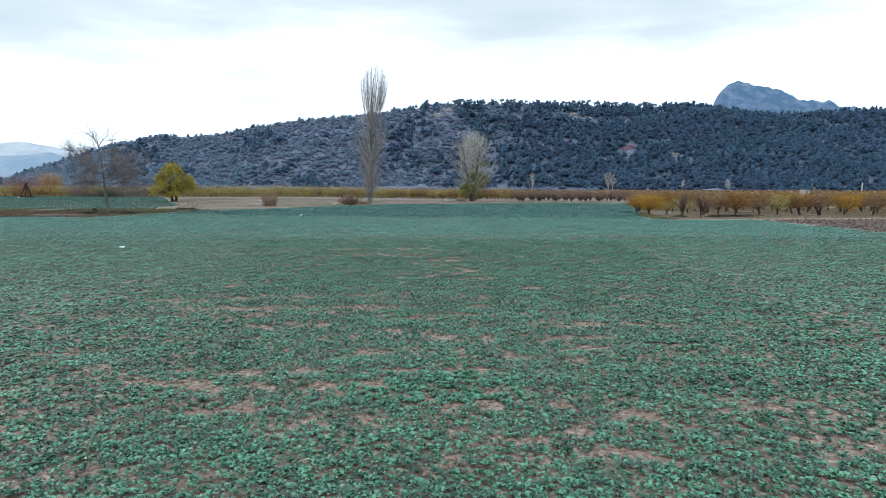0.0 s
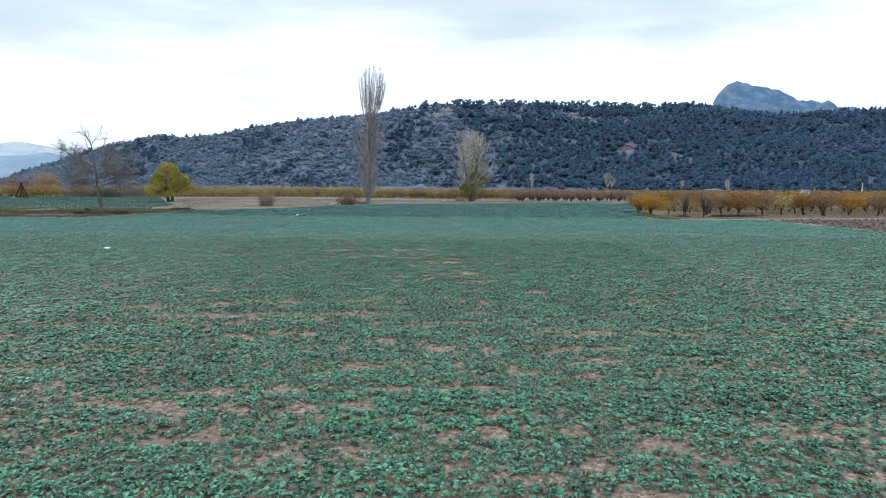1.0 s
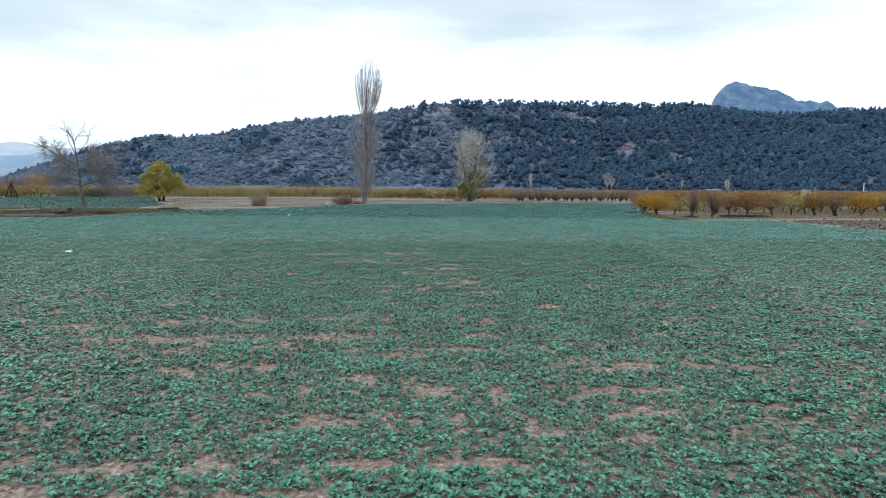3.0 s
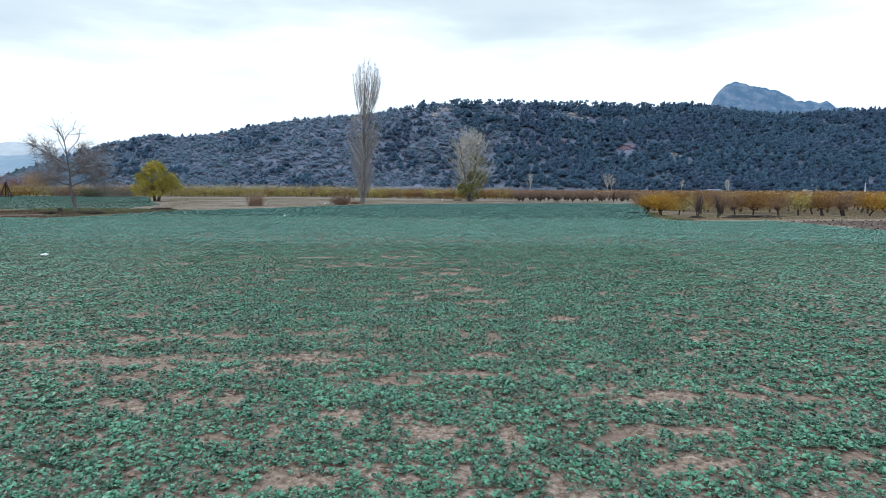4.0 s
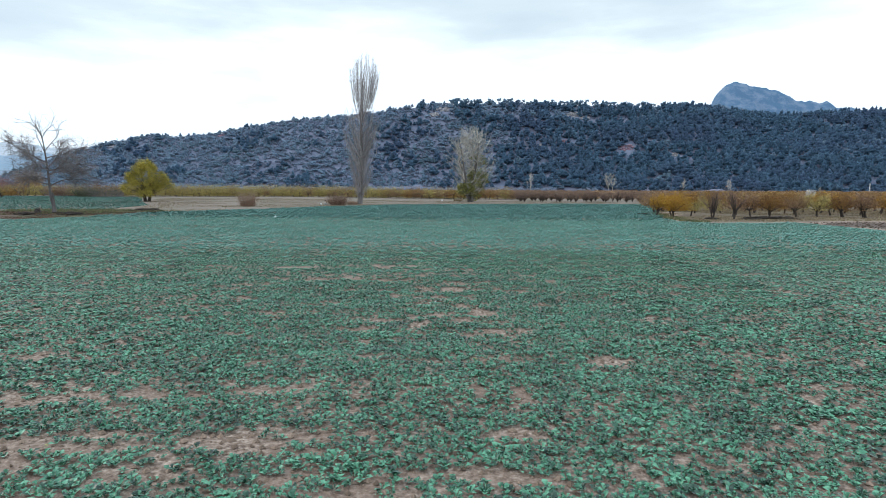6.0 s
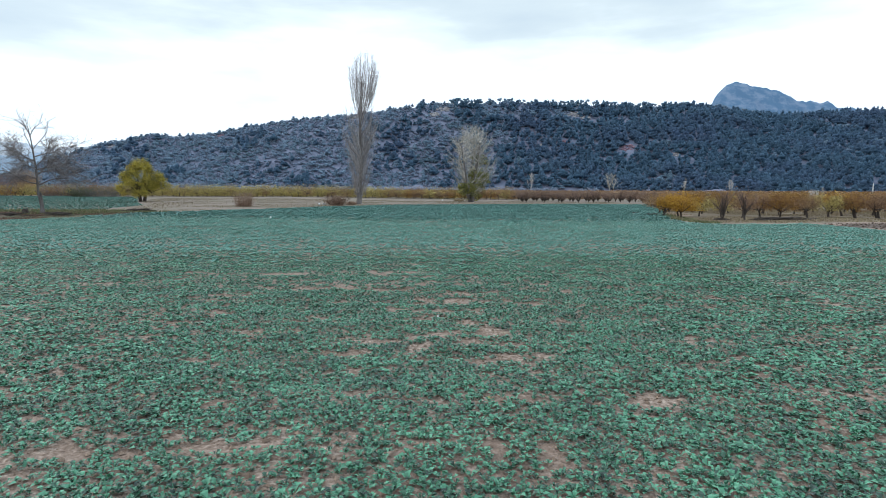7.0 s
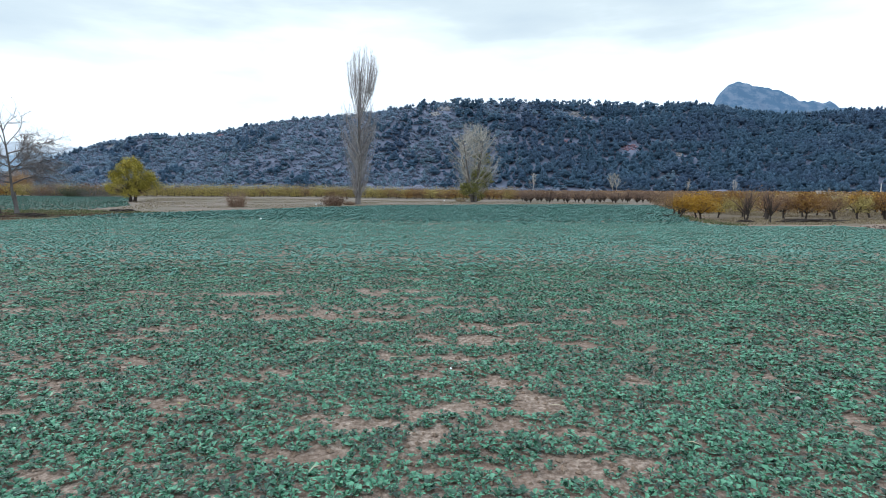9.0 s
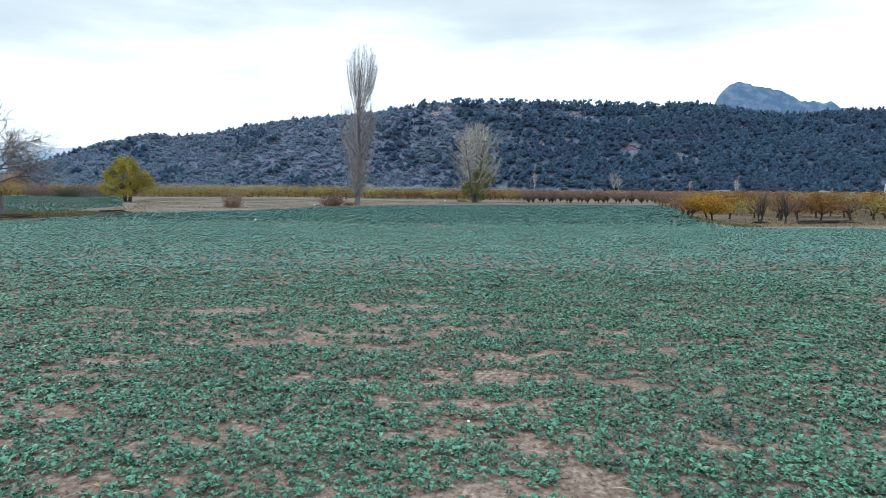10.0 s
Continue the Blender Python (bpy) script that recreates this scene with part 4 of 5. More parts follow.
def yellow_tree():
    """A full round tree in yellow-green autumn leaf on two short stems."""
    rng = np.random.RandomState(24)
    ob = thing("autumn_tree", "bushy tree in yellow-green autumn leaf on short dark stems", "tree", (-55.1, 120.3, 0.16))
    ob.matrix_basis = pose(-55.1, 120.3, 0.16) @ Matrix.Diagonal((1.12, 1.12, 0.97, 1))
    trunk, crown = Tubes(), Tubes()
    for dx in (-0.3, 0.3):
        pts, _ = limb(rng, (dx, 0, -0.2), (dx * 0.3, 0, 1), 2.6, 4, 0.05, 0.02)
        trunk.add(pts, (0.34, 0.27, 0.24, 0.20, 0.16), 7)
    part("trunk", trunk.mesh("autumn_trunk", M["bark_dark"]), ob, "two short dark stems")
    blobs = []
    for i in range(64):
        a, z = rng.uniform(0, 6.28), 1.5 + 5.9 * rng.rand() ** 1.15
        wide = np.interp(z, [1.2, 2.4, 3.8, 5.2, 6.6, 8.0], [3.5, 4.1, 3.9, 3.1, 1.9, 0.5])
        r = wide * math.sqrt(rng.uniform(0.2, 1)) * 0.9
        c = np.array((r * math.cos(a), r * math.sin(a), z))
        blobs.append((c, rng.uniform(0.6, 1.1)))
        pts, _ = limb(rng, (rng.choice((-0.3, 0.4)), 0, 1.3), c - (0, 0, 1.3), float(np.linalg.norm(c - (0, 0, 1.3))), 5, 0.06, 0.03)
        crown.add(pts, np.linspace(0.09, 0.015, 6), 4)
    blobs += [(np.array((0.3, 0, 7.4)), 0.7), (np.array((0.9, 0.2, 6.7)), 0.8), (np.array((-0.5, 0, 6.9)), 0.7), (np.array((0.2, 0, 8.1)), 0.4)]
    part("limb_work", crown.mesh("autumn_branches", M["bark_dark"]), ob)
    cs = []
    for c, r in blobs:
        n = int(620 * r * r)
        d = rng.normal(0, 1, (n, 3))
        d /= np.linalg.norm(d, axis=1)[:, None]
        cs.append(c + d * r * rng.uniform(0.3, 1.0, (n, 1)) * (0.95, 0.95, 1.05) + rng.normal(0, 0.16, (n, 3)))
    cs = np.concatenate(cs)
    cs = cs[field_noise(cs[:, 0] + 30, cs[:, 2] * 0.7 + cs[:, 1], 0.8, 5) > 0.30]
    v, f = leaf_cloud(cs, 0.165, rng=rng)
    part("foliage", mesh_from("autumn_leaves", v, f, M["leaf_yellow"]), ob, "yellow-green autumn leaves")
    return ob


poplar_tree()
ivy_tree()
walnut_tree()
yellow_tree()


# ---- orchards ----
def orchard_tree(name, label, seed, leaf, leaves, height=2.6, group="orchard trees", size=0.14, stems=1, bare=False, far=False):
    """A pruned fruit tree: short crooked stem, vase of limbs, thin autumn crown."""
    rng = np.random.RandomState(seed)
    ob = thing(name, label, "tree", (0, 0, -50), group=group)
    trunk, crown = Tubes(), Tubes()
    forks = []
    for s in range(stems):
        lean = rng.uniform(-0.25, 0.25, 2)
        pts, d = limb(rng, (0.18 * s, 0, -0.1), (lean[0], lean[1], 1), rng.uniform(0.65, 0.9) * (0.35 if "vase" in name else 1), 3, 0.1, 0)
        trunk.add(pts, (0.15, 0.105, 0.092, 0.085), 6)
        forks.append(pts[-1])
    part("trunk", trunk.mesh(name + "_trunk", M["bark_dark"]), ob, "short dark crooked trunk")
    anchor, starts, ways, lens = [], [], [], []
    for i in range(9 if not bare else 20 if "vase" in name else 13):
        a = i * 2.4 + rng.uniform(-0.4, 0.4)
        tilt = rng.uniform(0.45, 1.7) if not bare else rng.uniform(0.04, 0.42) if "sapling" in name else rng.uniform(0.15, 0.95)
        L = rng.uniform(0.75, 1.1) * height * 0.72
        pts, _ = limb(rng, forks[i % len(forks)], (math.cos(a) * tilt, math.sin(a) * tilt, 1), L, 5, 0.13, 0.03)
        crown.add(pts[::2] if far else pts, np.linspace(0.058, 0.012, 3 if far else 6), 3 if far else 4)
        anchor.append(pts[2:])
        for _ in range(7 if not bare else 16):
            u = rng.uniform(0.25, 1)
            m = min(int(u * 5), 4)
            starts.append(pts[m] + (pts[m + 1] - pts[m]) * (u * 5 - m))
            ways.append(tilted(rng, pts[m + 1] - pts[m] + np.array((0, 0, 0.1)), rng.uniform(15, 60 if not bare else 35)))
            lens.append(rng.uniform(0.3, 0.9))
    v, f = twig_cloud(starts, ways, lens, 0.010, bent=False)
    part("limb_work", crown.mesh(name + "_branches", M["bark_dark"]), ob)
    if not far:
        part("twig_work", mesh_from(name + "_twigs", v, f, M["twig_red"]), ob)
    if leaves:
        ends = np.concatenate([np.concatenate(anchor), np.array(starts) + np.array(ways) * np.array(lens)[:, None] * 0.7])
        tuft = rng.rand(len(ends)) ** 2
        c = ends[rng.choice(len(ends), leaves, p=tuft / tuft.sum())] + rng.normal(0, 0.50 if far else 0.25, (leaves, 3))
        if far:
            c[: leaves // 2, 2] *= 0.55
        c[:, 2] = np.clip(c[:, 2], 0.3 if far else 0.72, height * 1.06)
        v, f = leaf_cloud(c, size, rng=rng)
        part("foliage", mesh_from(name + "_leaves", v, f, M[leaf]), ob)
    return ob


def place_copies(kinds, spots):
    """Sets copies of the prototype trees, then takes the prototypes to the last spots."""
    for k, (x, y, turn, s, kind) in enumerate(spots):
        copy_thing(kinds[kind], pose(x, y, float(relief(x, y)) + 0.02, 0, 0, turn) @ Matrix.Scale(s, 4))


def remove_thing(ob):
    for o in (*ob.children_recursive, ob):
        bpy.data.objects.remove(o)


def build_orchard():
    rng = np.random.RandomState(31)
    K = {
        "golden": orchard_tree("fruit_tree", "fruit tree with dense golden yellow autumn leaves", 1, "leaf_golden", 2400, 2.55),
        "golden_b": orchard_tree("fruit_tree", "fruit tree with dense golden yellow autumn leaves", 2, "leaf_golden", 1600, 2.6),
        "orange": orchard_tree("fruit_tree", "fruit tree with thinning orange autumn leaves", 3, "leaf_orange", 1700, 2.5),
        "orange_b": orchard_tree("fruit_tree", "fruit tree with thinning orange autumn leaves", 4, "leaf_orange", 1400, 2.55, stems=2),
        "olive": orchard_tree("fruit_tree", "fruit tree with thin yellow-olive autumn leaves", 5, "leaf_olive", 1400, 2.5),
        "russet": orchard_tree("fruit_tree", "fruit tree with few russet autumn leaves", 6, "leaf_russet", 1200, 2.5, stems=2),
        "bare": orchard_tree("fruit_tree", "nearly leafless brown fruit tree", 7, "leaf_russet", 120, 2.7),
    }
    # the trees at the orchard's front, one by one
    spots = [(27.2, 74.8, 20, 1.14, "golden"), (26.9, 79.5, 130, 1.02, "golden_b"), (28.6, 79.0, 300, 0.98, "golden"), (29.9, 88.0, 60, 1.0, "russet"), (31.0, 79.0, 220, 0.98, "olive"),
             (34.6, 80.5, 80, 0.95, "olive"), (34.4, 75.6, 10, 1.1, "russet"), (37.2, 77.0, 55, 1.0, "russet"), (38.8, 75.8, 200, 1.1, "orange"), (42.4, 76.4, 75, 1.02, "russet"),
             (45.0, 76.8, 300, 1.15, "olive"), (47.6, 75.9, 120, 1.0, "orange_b"), (50.0, 75.6, 160, 1.15, "russet"), (53.4, 76.2, 40, 1.08, "golden_b"), (56.8, 75.6, 250, 1.15, "russet"),
             (60.6, 75.8, 340, 1.1, "golden_b"), (64.8, 76.4, 110, 1.15, "orange"), (69.0, 76.4, 60, 1.1, "russet"), (73.2, 76.8, 190, 1.15, "orange")]
    for row in range(1, 5):
        y = 76.4 + 4.9 * row
        left = 29.5 + 0.30 * (y - 83)
        for i, x in enumerate(np.arange(left, 0.80 * y + 10, 4.1)):
            if row == 1 and x < 36:
                continue
            kind = rng.choice(["orange", "orange_b", "olive", "russet", "golden_b", "bare"], p=[0.26, 0.22, 0.11, 0.28, 0.05, 0.08])
            if i == 0:
                kind = rng.choice(["russet", "bare"])
            spots.append((x + rng.uniform(-0.5, 0.5), y + rng.uniform(-0.5, 0.5), rng.uniform(0, 360), rng.uniform(0.98, 1.14), kind))
    place_copies(K, spots)
    for ob in K.values():
        remove_thing(ob)
    # two rank bare saplings stand in front of the orchard
    sap = orchard_tree("sapling", "dark leafless sapling at the orchard edge", 15, "leaf_russet", 60, 3.1, group="saplings", bare=True)
    place_copies({"s": sap}, [(29.4, 70.3, 30, 1.08, "s"), (31.6, 69.9, 140, 1.06, "s"), (29.9, 71.0, 250, 0.9, "s")])
    remove_thing(sap)
    # rows behind: smaller meshes, seen over the tops
    F = {
        "far_orange": orchard_tree("fruit_tree", "fruit tree with orange autumn leaves", 41, "leaf_orange", 230, 2.6, size=0.26, group="orchard trees behind", far=True),
        "far_olive": orchard_tree("fruit_tree", "fruit tree with yellow-olive autumn leaves", 42, "leaf_olive", 230, 2.6, size=0.26, group="orchard trees behind", far=True),
        "far_russet": orchard_tree("fruit_tree", "fruit tree with russet autumn leaves", 43, "leaf_russet", 200, 2.6, size=0.24, group="orchard trees behind", far=True),
    }
    spots = []
    for row in range(6):
        y = 101 + 5.4 * row + 0.25 * row * row
        left = 29.5 + 0.30 * (y - 83)
        for x in np.arange(left, 0.80 * y + 6, 5.0):
            if 0.60 < x / y < 0.67 and row > 1:  # left open along the camera's sight line to the hut
                continue
            kind = rng.choice(list(F), p=[0.35, 0.35, 0.3]) if x > left + 8 else "far_russet"
            spots.append((x + rng.uniform(-0.6, 0.6), y + rng.uniform(-0.6, 0.6), rng.uniform(0, 360), rng.uniform(0.95, 1.06), kind))
    place_copies(F, spots)
    # the long hedge-like orchard across the valley
    spots = []
    H = {
        "yellow": orchard_tree("fruit_tree", "yellow-leaved fruit tree in a dense far row", 51, "leaf_olive", 620, 2.95, size=0.20, group="far orchard row", far=True),
        "yellow_b": orchard_tree("fruit_tree", "yellow-leaved fruit tree in a dense far row", 52, "leaf_russet", 600, 2.95, size=0.20, group="far orchard row", far=True),
        "amber": orchard_tree("fruit_tree", "amber-leaved fruit tree in a dense far row", 53, "leaf_orange", 600, 2.9, size=0.20, group="far orchard row", far=True),
        "brown": orchard_tree("fruit_tree", "brown-leaved fruit tree in a dense far row", 54, "leaf_russet", 600, 2.9, size=0.20, group="far orchard row", far=True),
    }
    for row in range(3):
        for x in np.arange(-165, 24, 2.4):
            y = 184 + 3.2 * row + 0.06 * x if x < 0 else 184 + 3.2 * row - 0.5 * x
            far_west = x < -88
            t = np.clip((x + 25) / 30, 0, 1) * 0.8
            kind = rng.choice(["amber", "brown"]) if rng.rand() < (0.5 if far_west else t) else rng.choice(["yellow", "yellow_b"], p=[0.8, 0.2])
            spots.append((x + rng.uniform(-0.5, 0.5), y + rng.uniform(-0.5, 0.5), rng.uniform(0, 360), rng.uniform(1.1, 1.28), kind))
    place_copies(H, spots)
    V = {"vase": orchard_tree("vase_tree", "vase-shaped leafless reddish-brown fruit tree", 61, "shrub_brown", 420, 3.1, size=0.14, group="vase-shaped fruit trees", bare=True),
         "vase_b": orchard_tree("vase_tree", "vase-shaped leafless reddish-brown fruit tree", 62, "shrub_brown", 520, 3.1, size=0.14, group="vase-shaped fruit trees", bare=True)}
    spots = []
    for row in range(5):
        y = 145 + 5.6 * row
        for x in np.arange(21 + 0.3 * row, 72 + 4 * row, 3.9):
            spots.append((x + rng.uniform(-0.5, 0.5), y + rng.uniform(-0.5, 0.5), rng.uniform(0, 360), rng.uniform(0.96, 1.12), rng.choice(list(V))))
    place_copies(V, spots)
    for ob in (*F.values(), *H.values(), *V.values()):
        remove_thing(ob)


build_orchard()


def far_canopy():
    """Orchard tops and hedges between the near orchards and the hill."""
    rng = np.random.RandomState(33)
    rounds = [tree_pattern(rng, "round") for _ in range(6)]
    leafy = [tree_pattern(rng, "leafy") for _ in range(6)]
    for name, x0, x1, y0, y1, step, mat, label, top in [
            ("orchard_canopy_yellow", -330, 20, 187, 330, 6.5, "leaf_olive", "yellow-olive orchard tops receding across the valley", 3.3),
            ("orchard_canopy_russet", 24, 330, 190, 400, 6, "leaf_russet", "russet orchard tops receding across the valley", 3.2),
            ("valley_hedge", -330, 120, 430, 530, 6.5, "hazed_grey_scrub", "leafless grey hedges at the foot of the hill", 5.2)]:
        x, y = scatter(x0, x1, y0, y1, step, rng)
        keep = (np.abs(x / y) < 0.84) & (field_noise(x, y, 40, 9) > (0.40 if "hedge" in name else 0.1))
        # the camera's sight line to the hut stays open here too
        keep &= ~((x / y > 0.60) & (x / y < 0.68) & (y < 315))
        x, y = x[keep], y[keep]
        n = len(x)
        plant_many(name, rounds if "hedge" in name else leafy, x, y, np.full(n, -0.6), rng.uniform(0.8, 1.3, n) * step, rng.uniform(0.8, 1.1, n) * top, M[mat], label, "orchard" if "orchard" in name else "hedge", rng)


far_canopy()


# ---- small trees and shrubs farther off ----
def small_bare_tree(label, place, height, spread, mat, seed, stems=1):
    rng = np.random.RandomState(seed)
    ob = thing("small_bare_tree", label, "tree", place)
    trunk = Tubes()
    starts, ways, lens = [], [], []
    for s in range(stems):
        pts, _ = limb(rng, (s * 0.5 * spread - 0.25 * spread * (stems - 1), 0, -0.5), (rng.uniform(-0.1, 0.1), 0, 1), height * 0.95, 6, 0.04, 0.02)
        trunk.add(pts, np.linspace(0.013 * height, 0.02, 7), 5)
        for i in range(22):
            u = rng.uniform(0.25, 0.98)
            m = min(int(u * 6), 5)
            p = pts[m] + (pts[m + 1] - pts[m]) * (u * 6 - m)
            b, _ = limb(rng, p, tilted(rng, (0, 0, 1), rng.uniform(20, 48)), (height * 0.30 * (1.15 - u) + 0.4) * spread / 3, 4, 0.08, 0.06)
            trunk.add(b, np.linspace(0.006 * height, 0.02, 5), 3)
            for _ in range(12):
                q = b[rng.randint(1, 5)]
                starts.append(q)
                ways.append(tilted(rng, b[-1] - b[0], rng.uniform(10, 50)))
                lens.append(rng.uniform(0.06, 0.15) * height)
    part("trunk", trunk.mesh("small_trunk", mat), ob)
    v, f = twig_cloud(starts, ways, lens, 0.0028 * height)
    part("twig_work", mesh_from("small_twigs", v, f, mat), ob)
    return ob


def shrub(label, place, height, width, mat, seed, leaves=0, leaf_mat=None, spread=40, rods=420):
    """A many-stemmed bush of thin rods, with leaves if it has any."""
    rng = np.random.RandomState(seed)
    ob = thing("shrub", label, "shrub", (place[0], place[1], float(relief(place[0], place[1])) + place[2]))
    n = rods
    a, r = rng.uniform(0, 6.28, n), np.sqrt(rng.rand(n)) * width * 0.3
    starts = np.stack([r * np.cos(a), r * np.sin(a), np.zeros(n) - 0.05], 1)
    out = r / (width * 0.3) * math.tan(radians(spread)) * rng.uniform(0.4, 1.2, n)
    ways = np.stack([np.cos(a) * out, np.sin(a) * out, np.ones(n)], 1) + rng.normal(0, 0.12, (n, 3))
    lens = height * rng.uniform(0.5, 1.08, n)
    v, f = twig_cloud(starts, ways, lens, 0.012 + 0.002 * height)
    part("stem_work", mesh_from("shrub_stems", v, f, mat), ob)
    if leaves:
        k = rng.randint(0, n, leaves)
        w = ways / np.linalg.norm(ways, axis=1)[:, None]
        c = starts[k] + w[k] * (lens[k] * rng.uniform(0.25, 1.02, leaves))[:, None] + rng.normal(0, 0.08 * height, (leaves, 3)) * (1, 1, 0.6)
        c[:, 2] = np.maximum(c[:, 2], 0.05)
        v, f = leaf_cloud(c, min(0.07 * height + 0.05, 0.34), rng=rng)
        part("foliage", mesh_from("shrub_leaves", v, f, leaf_mat), ob)
    return ob


small_bare_tree("small whitish leafless tree beyond the orchard", (60.5, 380, -0.3), 13.0, 3.6, M["bark_white"], 71)
small_bare_tree("pale leafless tree beyond the orchard", (112.6, 380, -0.3), 12.6, 5.0, M["twig_ivy"], 72, 2)
small_bare_tree("pale leafless tree at the foot of the hill", (180, 430, -0.3), 11.6, 2.4, M["twig_ivy"], 73)
small_bare_tree("pair of pale leafless trunks at the foot of the hill", (219.5, 440, -0.3), 10.0, 3.0, M["bark_white"], 74, 2)
small_bare_tree("pale leafless tree beside the white hut", (205, 316, -0.3), 5.2, 2.4, M["twig_ivy"], 76)
shrub("upright tuft of dry brown stems", (-28.8, 98.0, 0.03), 2.6, 3.4, M["shrub_brown"], 81, 160, M["shrub_dry"], 26, 260)
shrub("brown leafless bramble bush near the poplar", (-17.2, 110.4, 0.03), 2.3, 3.4, M["shrub_brown"], 82, 700, M["litter"], 52, 300)
shrub("small brown bush at the poplar's foot", (-15.4, 116.0, 0.03), 0.8, 2.4, M["shrub_brown"], 83, 300, M["shrub_brown"], 50)
shrub("low dry bush at the ivy tree's foot", (5.6, 154.0, 0.03), 1.0, 3.2, M["shrub_dry"], 84, 300, M["leaf_ivy"], 50)
shrub("reddish leafless thicket behind the steel frame", (-136, 190, 0), 7.0, 9, M["twig_rust"], 85, 2600, M["twig_rust"], 42)
shrub("orange autumn willow in the far hedge", (-160.4, 240, 0), 8.9, 8.5, M["willow"], 86, 6500, M["willow"], 20)
shrub("dull green bush at the edge of the far orchard", (-97, 171, 0), 3.0, 7, M["shrub_green"], 87, 1500, M["shrub_green"], 45)
shrub("dark bare thicket in the far hedge", (-92, 172, 0), 3.4, 13, M["twig_walnut"], 88, 900, M["shrub_green"], 45)
shrub("dark bare thicket in the far hedge", (-108, 178, 0), 4.2, 13, M["twig_walnut"], 89, 900, M["shrub_brown"], 45)


# ---- fittings and stray things ----
def box(bm, x0, x1, y0, y1, z0, z1):
    r = bmesh.ops.create_cube(bm, size=1)
    for v in r["verts"]:
        v.co = Vector((x0 + (v.co.x + 0.5) * (x1 - x0), y0 + (v.co.y + 0.5) * (y1 - y0), z0 + (v.co.z + 0.5) * (z1 - z0)))
    return r["verts"]


def steel_frame():
    """A leaning frame of dark red tubes, like a derelict well hoist."""
    ob = thing("steel_frame", "dark rusty red triangular steel frame standing in the far field", "frame", (-113.6, 160, 0))
    feet = [(-1.55, -0.5, 0), (1.3, -0.8, 0), (0.9, 1.2, 0), (-1.0, 1.0, 0)]
    for x, y, z in feet:
        t = Tubes()
        t.add([(x, y, -0.1), (x * 0.5 + 0.05, y * 0.5, 2.0), (0.1 + x * 0.06, 0, 4.0)], (0.16, 0.15, 0.13), 6)
        part("leg", t.mesh("frame_leg", M["rusty"]), ob)
    t = Tubes()
    t.add([(-1.45, -0.5, 0.55), (1.2, -0.7, 0.55)], (0.15, 0.15), 6)
    part("crossbar", t.mesh("frame_bar", M["rusty"]), ob)
    t = Tubes()
    t.add([(-0.2, 0, 3.95), (0.45, 0, 4.15)], (0.14, 0.14), 6)
    part("head", t.mesh("frame_head", M["rusty"]), ob)


def hut():
    ob = thing("hut", "small whitewashed hut with a flat pale roof beyond the orchard", "building", (193, 305, 0.95), 8, 0.56)
    bm = bmesh.new()
    box(bm, -3.2, 3.2, -2.2, 2.2, -3.2, 2.35)
    part("wall", from_bm("hut_wall", bm, M["white_wall"]), ob)
    bm = bmesh.new()
    box(bm, -3.7, 3.5, -2.6, 2.5, 2.36, 2.62)
    bmesh.ops.bevel(bm, geom=bm.edges[:], offset=0.05, segments=1, affect="EDGES")
    part("roof", from_bm("hut_roof", bm, M["concrete"]), ob, "thin pale slab roof")
    bm = bmesh.new()
    box(bm, -3.9, -1.2, -2.4, 0.4, 3.25, 3.45)
    part("canopy", from_bm("hut_canopy", bm, M["concrete"]), ob, "raised white sheet canopy")
    for x, y in ((-3.7, -2.2), (-1.4, -2.2), (-3.7, 0.2), (-1.4, 0.2)):
        t = Tubes()
        t.add([(x, y, 2.6), (x, y, 3.26)], (0.06, 0.06), 6)
        part("post", t.mesh("hut_post", M["concrete"]), ob)
    for x0, x1, z0, z1, name in [(-0.5, 0.5, -0.9, 1.7, "door"), (1.4, 2.4, 1.2, 2.0, "window")]:
        bm = bmesh.new()
        box(bm, x0, x1, -2.26, -2.19, z0, z1)
        part(name, from_bm("hut_" + name, bm, M["dark_glass"]), ob)
    bm = bmesh.new()
    box(bm, -7.0, -3.2, -1.6, -1.3, -3.2, 1.2)
    part("yard_wall", from_bm("hut_yard_wall", bm, M["white_wall"]), ob)


def concrete_pole():
    ob = thing("utility_pole", "pale concrete utility pole beyond the orchard", "pole", (212, 290, 0), size=0.86)
    t = Tubes()
    t.add([(0, 0, -0.3), (0, 0, 3.5), (0, 0, 7.2)], (0.30, 0.27, 0.22), 8)
    part("post", t.mesh("pole_post", M["concrete"]), ob)


def lump(name, label, category, place, size, mat, seed, group=""):
    """A bag, stone or heap: a dented rounded lump."""
    rng = np.random.RandomState(seed)
    v, f = ico(1)
    v = v * (1 + 0.22 * rng.normal(0, 1, (len(v), 1))) * size
    v[:, 2] = np.maximum(v[:, 2] + size[2] * 0.7, -0.03)
    ob = new(name, mesh_from(name, v, f, mat, False))
    x, y = place
    ob.matrix_basis = pose(x, y, float(relief(x, y)) + 0.03, 0, 0, rng.uniform(0, 360))
    return tagged(ob, label, category, group)


